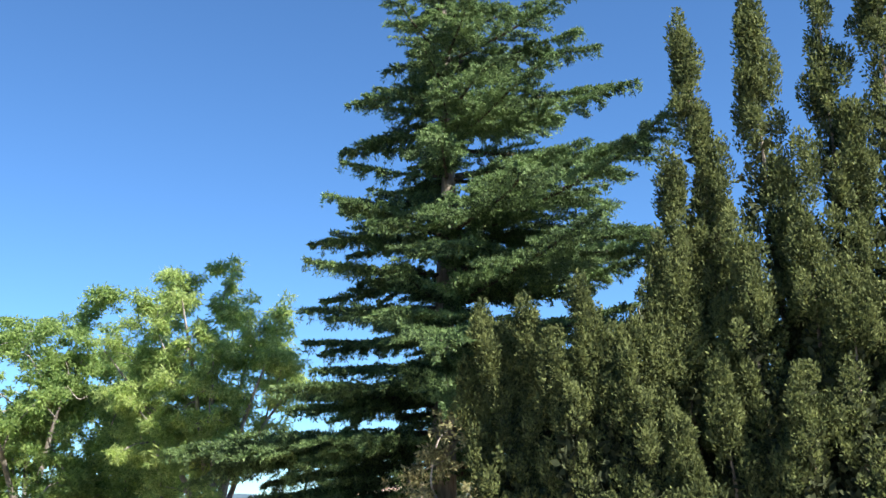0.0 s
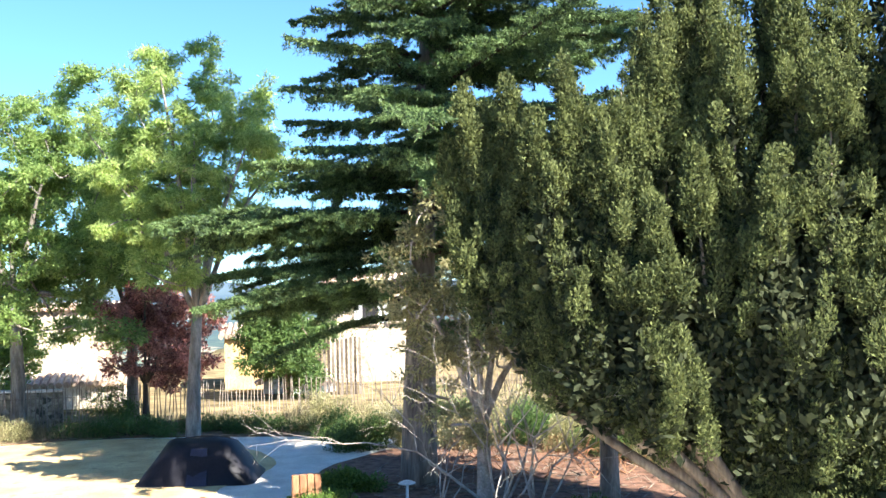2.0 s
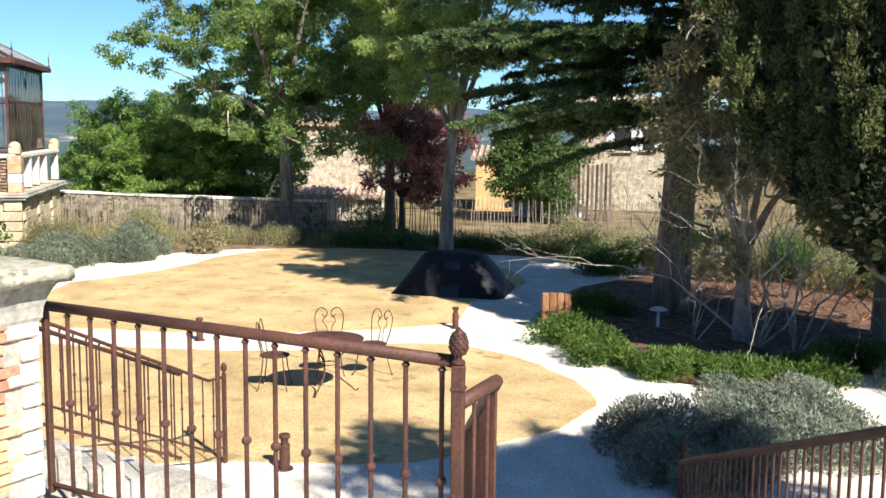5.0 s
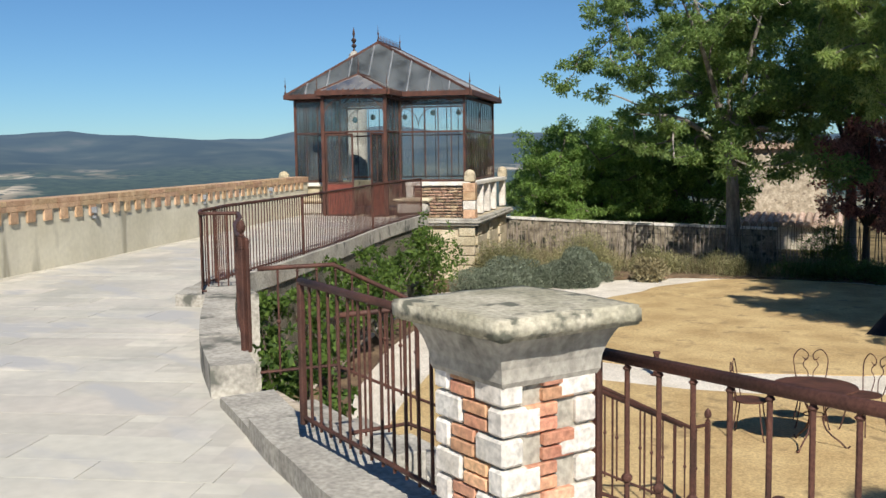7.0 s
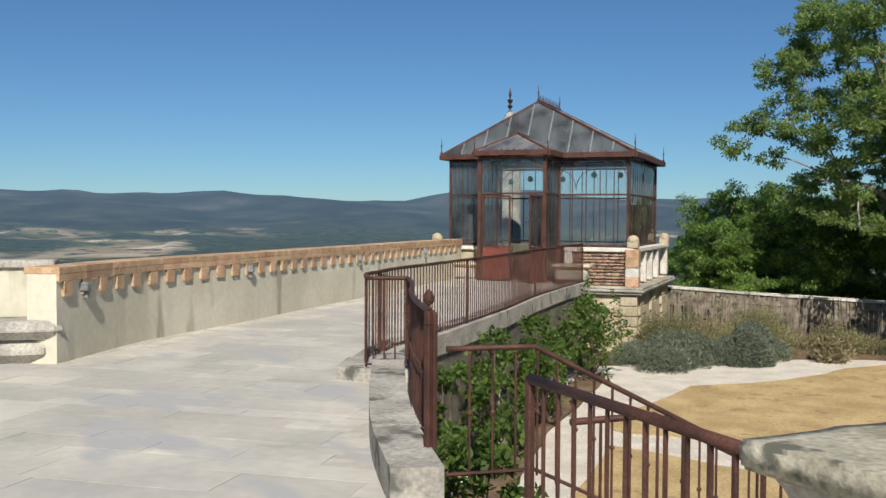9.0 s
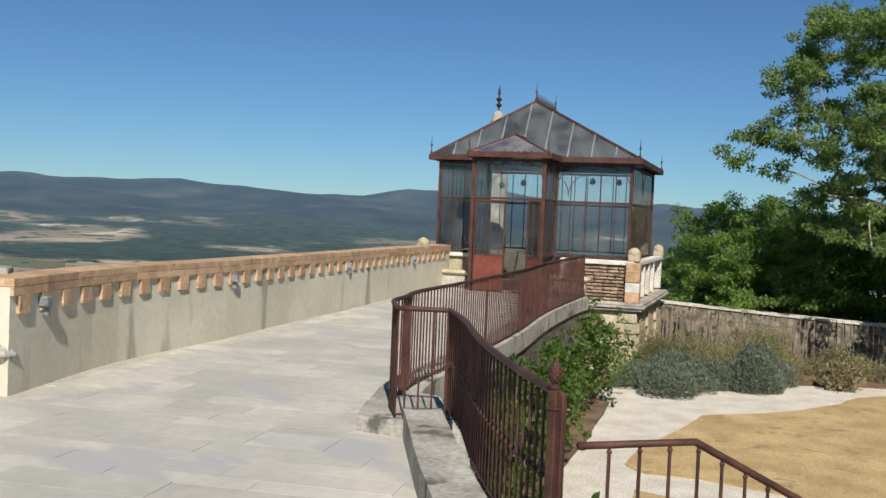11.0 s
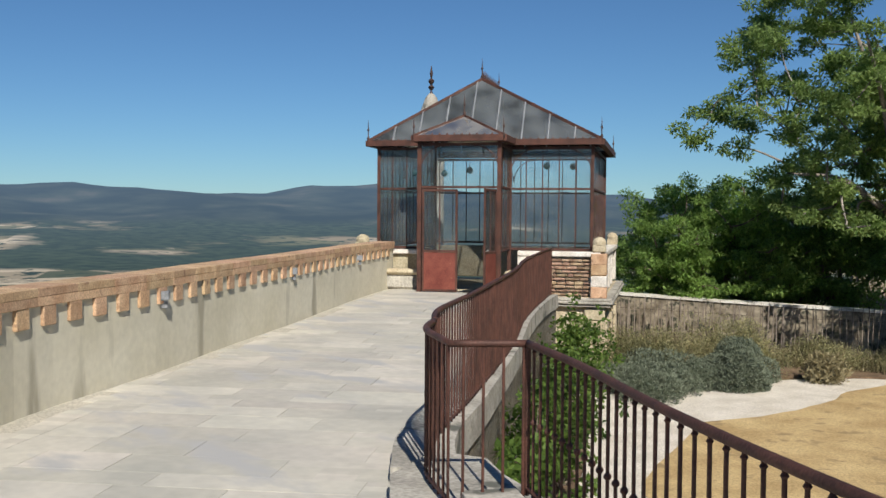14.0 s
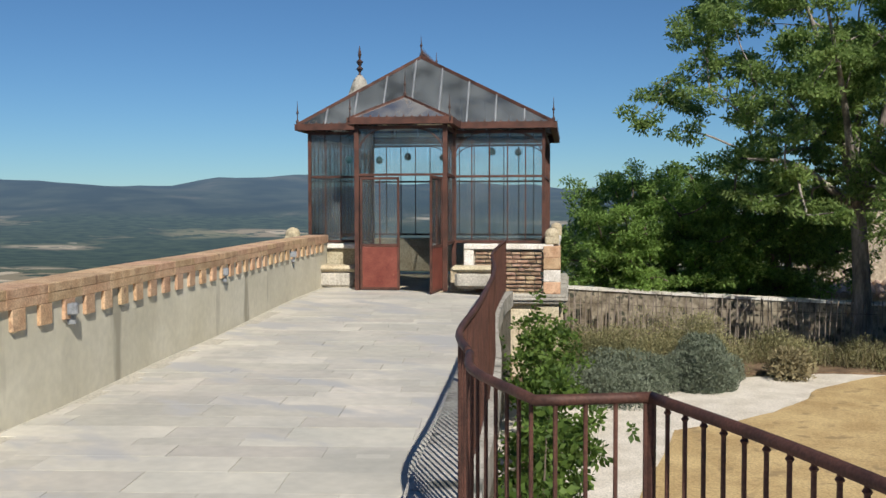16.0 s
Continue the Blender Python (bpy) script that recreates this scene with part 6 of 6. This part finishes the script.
# plain unseen wall, added to close the scene behind the start of the walk
structure("wall_unseen_back", Geo().box((-1, -9.5, 1.2), (20, 0.5, 6.2)), M_RENDER, "plain rendered wall added out of view to close the back")


# ---- paving, coping pieces last ----
def paving():
    u = Vector((math.cos(radians(38)), math.sin(radians(38))))
    w = Vector((-u[1], u[0]))
    rng = random.Random(2)
    near, far = [], Geo()
    v = -12.0
    while v < 34:
        h = rng.choice((0.22, 0.30, 0.36, 0.45))
        s = -22 + rng.uniform(0, 0.9)
        while s < 16:
            ln_ = rng.uniform(0.5, 1.35)
            c = u * (s + ln_ / 2) + w * (v + h / 2)
            cs = [c + u * (sx * ln_ / 2) + w * (sy * h / 2) for sx in (-1, 1) for sy in (-1, 1)]
            ok = [inside_poly(q[0], q[1], terr_poly) for q in cs]
            if any(ok) and not all(ok):
                for ia in range(5):
                    for ib in range(3):
                        q = c + u * (ln_ * (ia + .5) / 5 - ln_ / 2) + w * (h * (ib + .5) / 3 - h / 2)
                        if all(inside_poly(q[0] + dx * ln_ / 10, q[1] + dy * ln_ / 10, terr_poly) for dx in (-1, 1) for dy in (-1, 1)):
                            far.box((q[0], q[1], -0.025), (ln_ / 5, h / 3, 0.05), rz=38)
            elif all(ok):
                dist = math.hypot(c[0] + 9, c[1] - 6.5)
                near.append((dist, c[0], c[1], ln_, h, rng.uniform(-.0015, .0015)))
            s += ln_
        v += h
    near.sort()
    ang = 38
    cache = {}
    for i, (_, x, y, ln_, h, dz) in enumerate(near):
        if i < 300:
            key = (round(ln_, 1), h)
            if key not in cache:
                cache[key] = Geo().box((0, 0, 0), (key[0], h - 0.005, 0.05)).mesh("slab")
            ob = part("slab", cache[key], M_PAVE, FLOOR)
            ob.matrix_world = pose(x, y, -0.025 + dz, 0, 0, ang)
            ob.scale = ((ln_ - 0.005) / key[0], 1, 1)
        else:
            far.box((x, y, -0.025 + dz), (ln_ - 0.005, h - 0.005, 0.05), rz=ang)
    part("slab_field", far, M_PAVEJ, FLOOR, kind="stuff")


FLOOR = structure("floor", Geo().prism([(p[0], p[1]) for p in terr_poly], -0.044, -0.006), M_JOINT, "pale limestone paving")
coping()
paving()
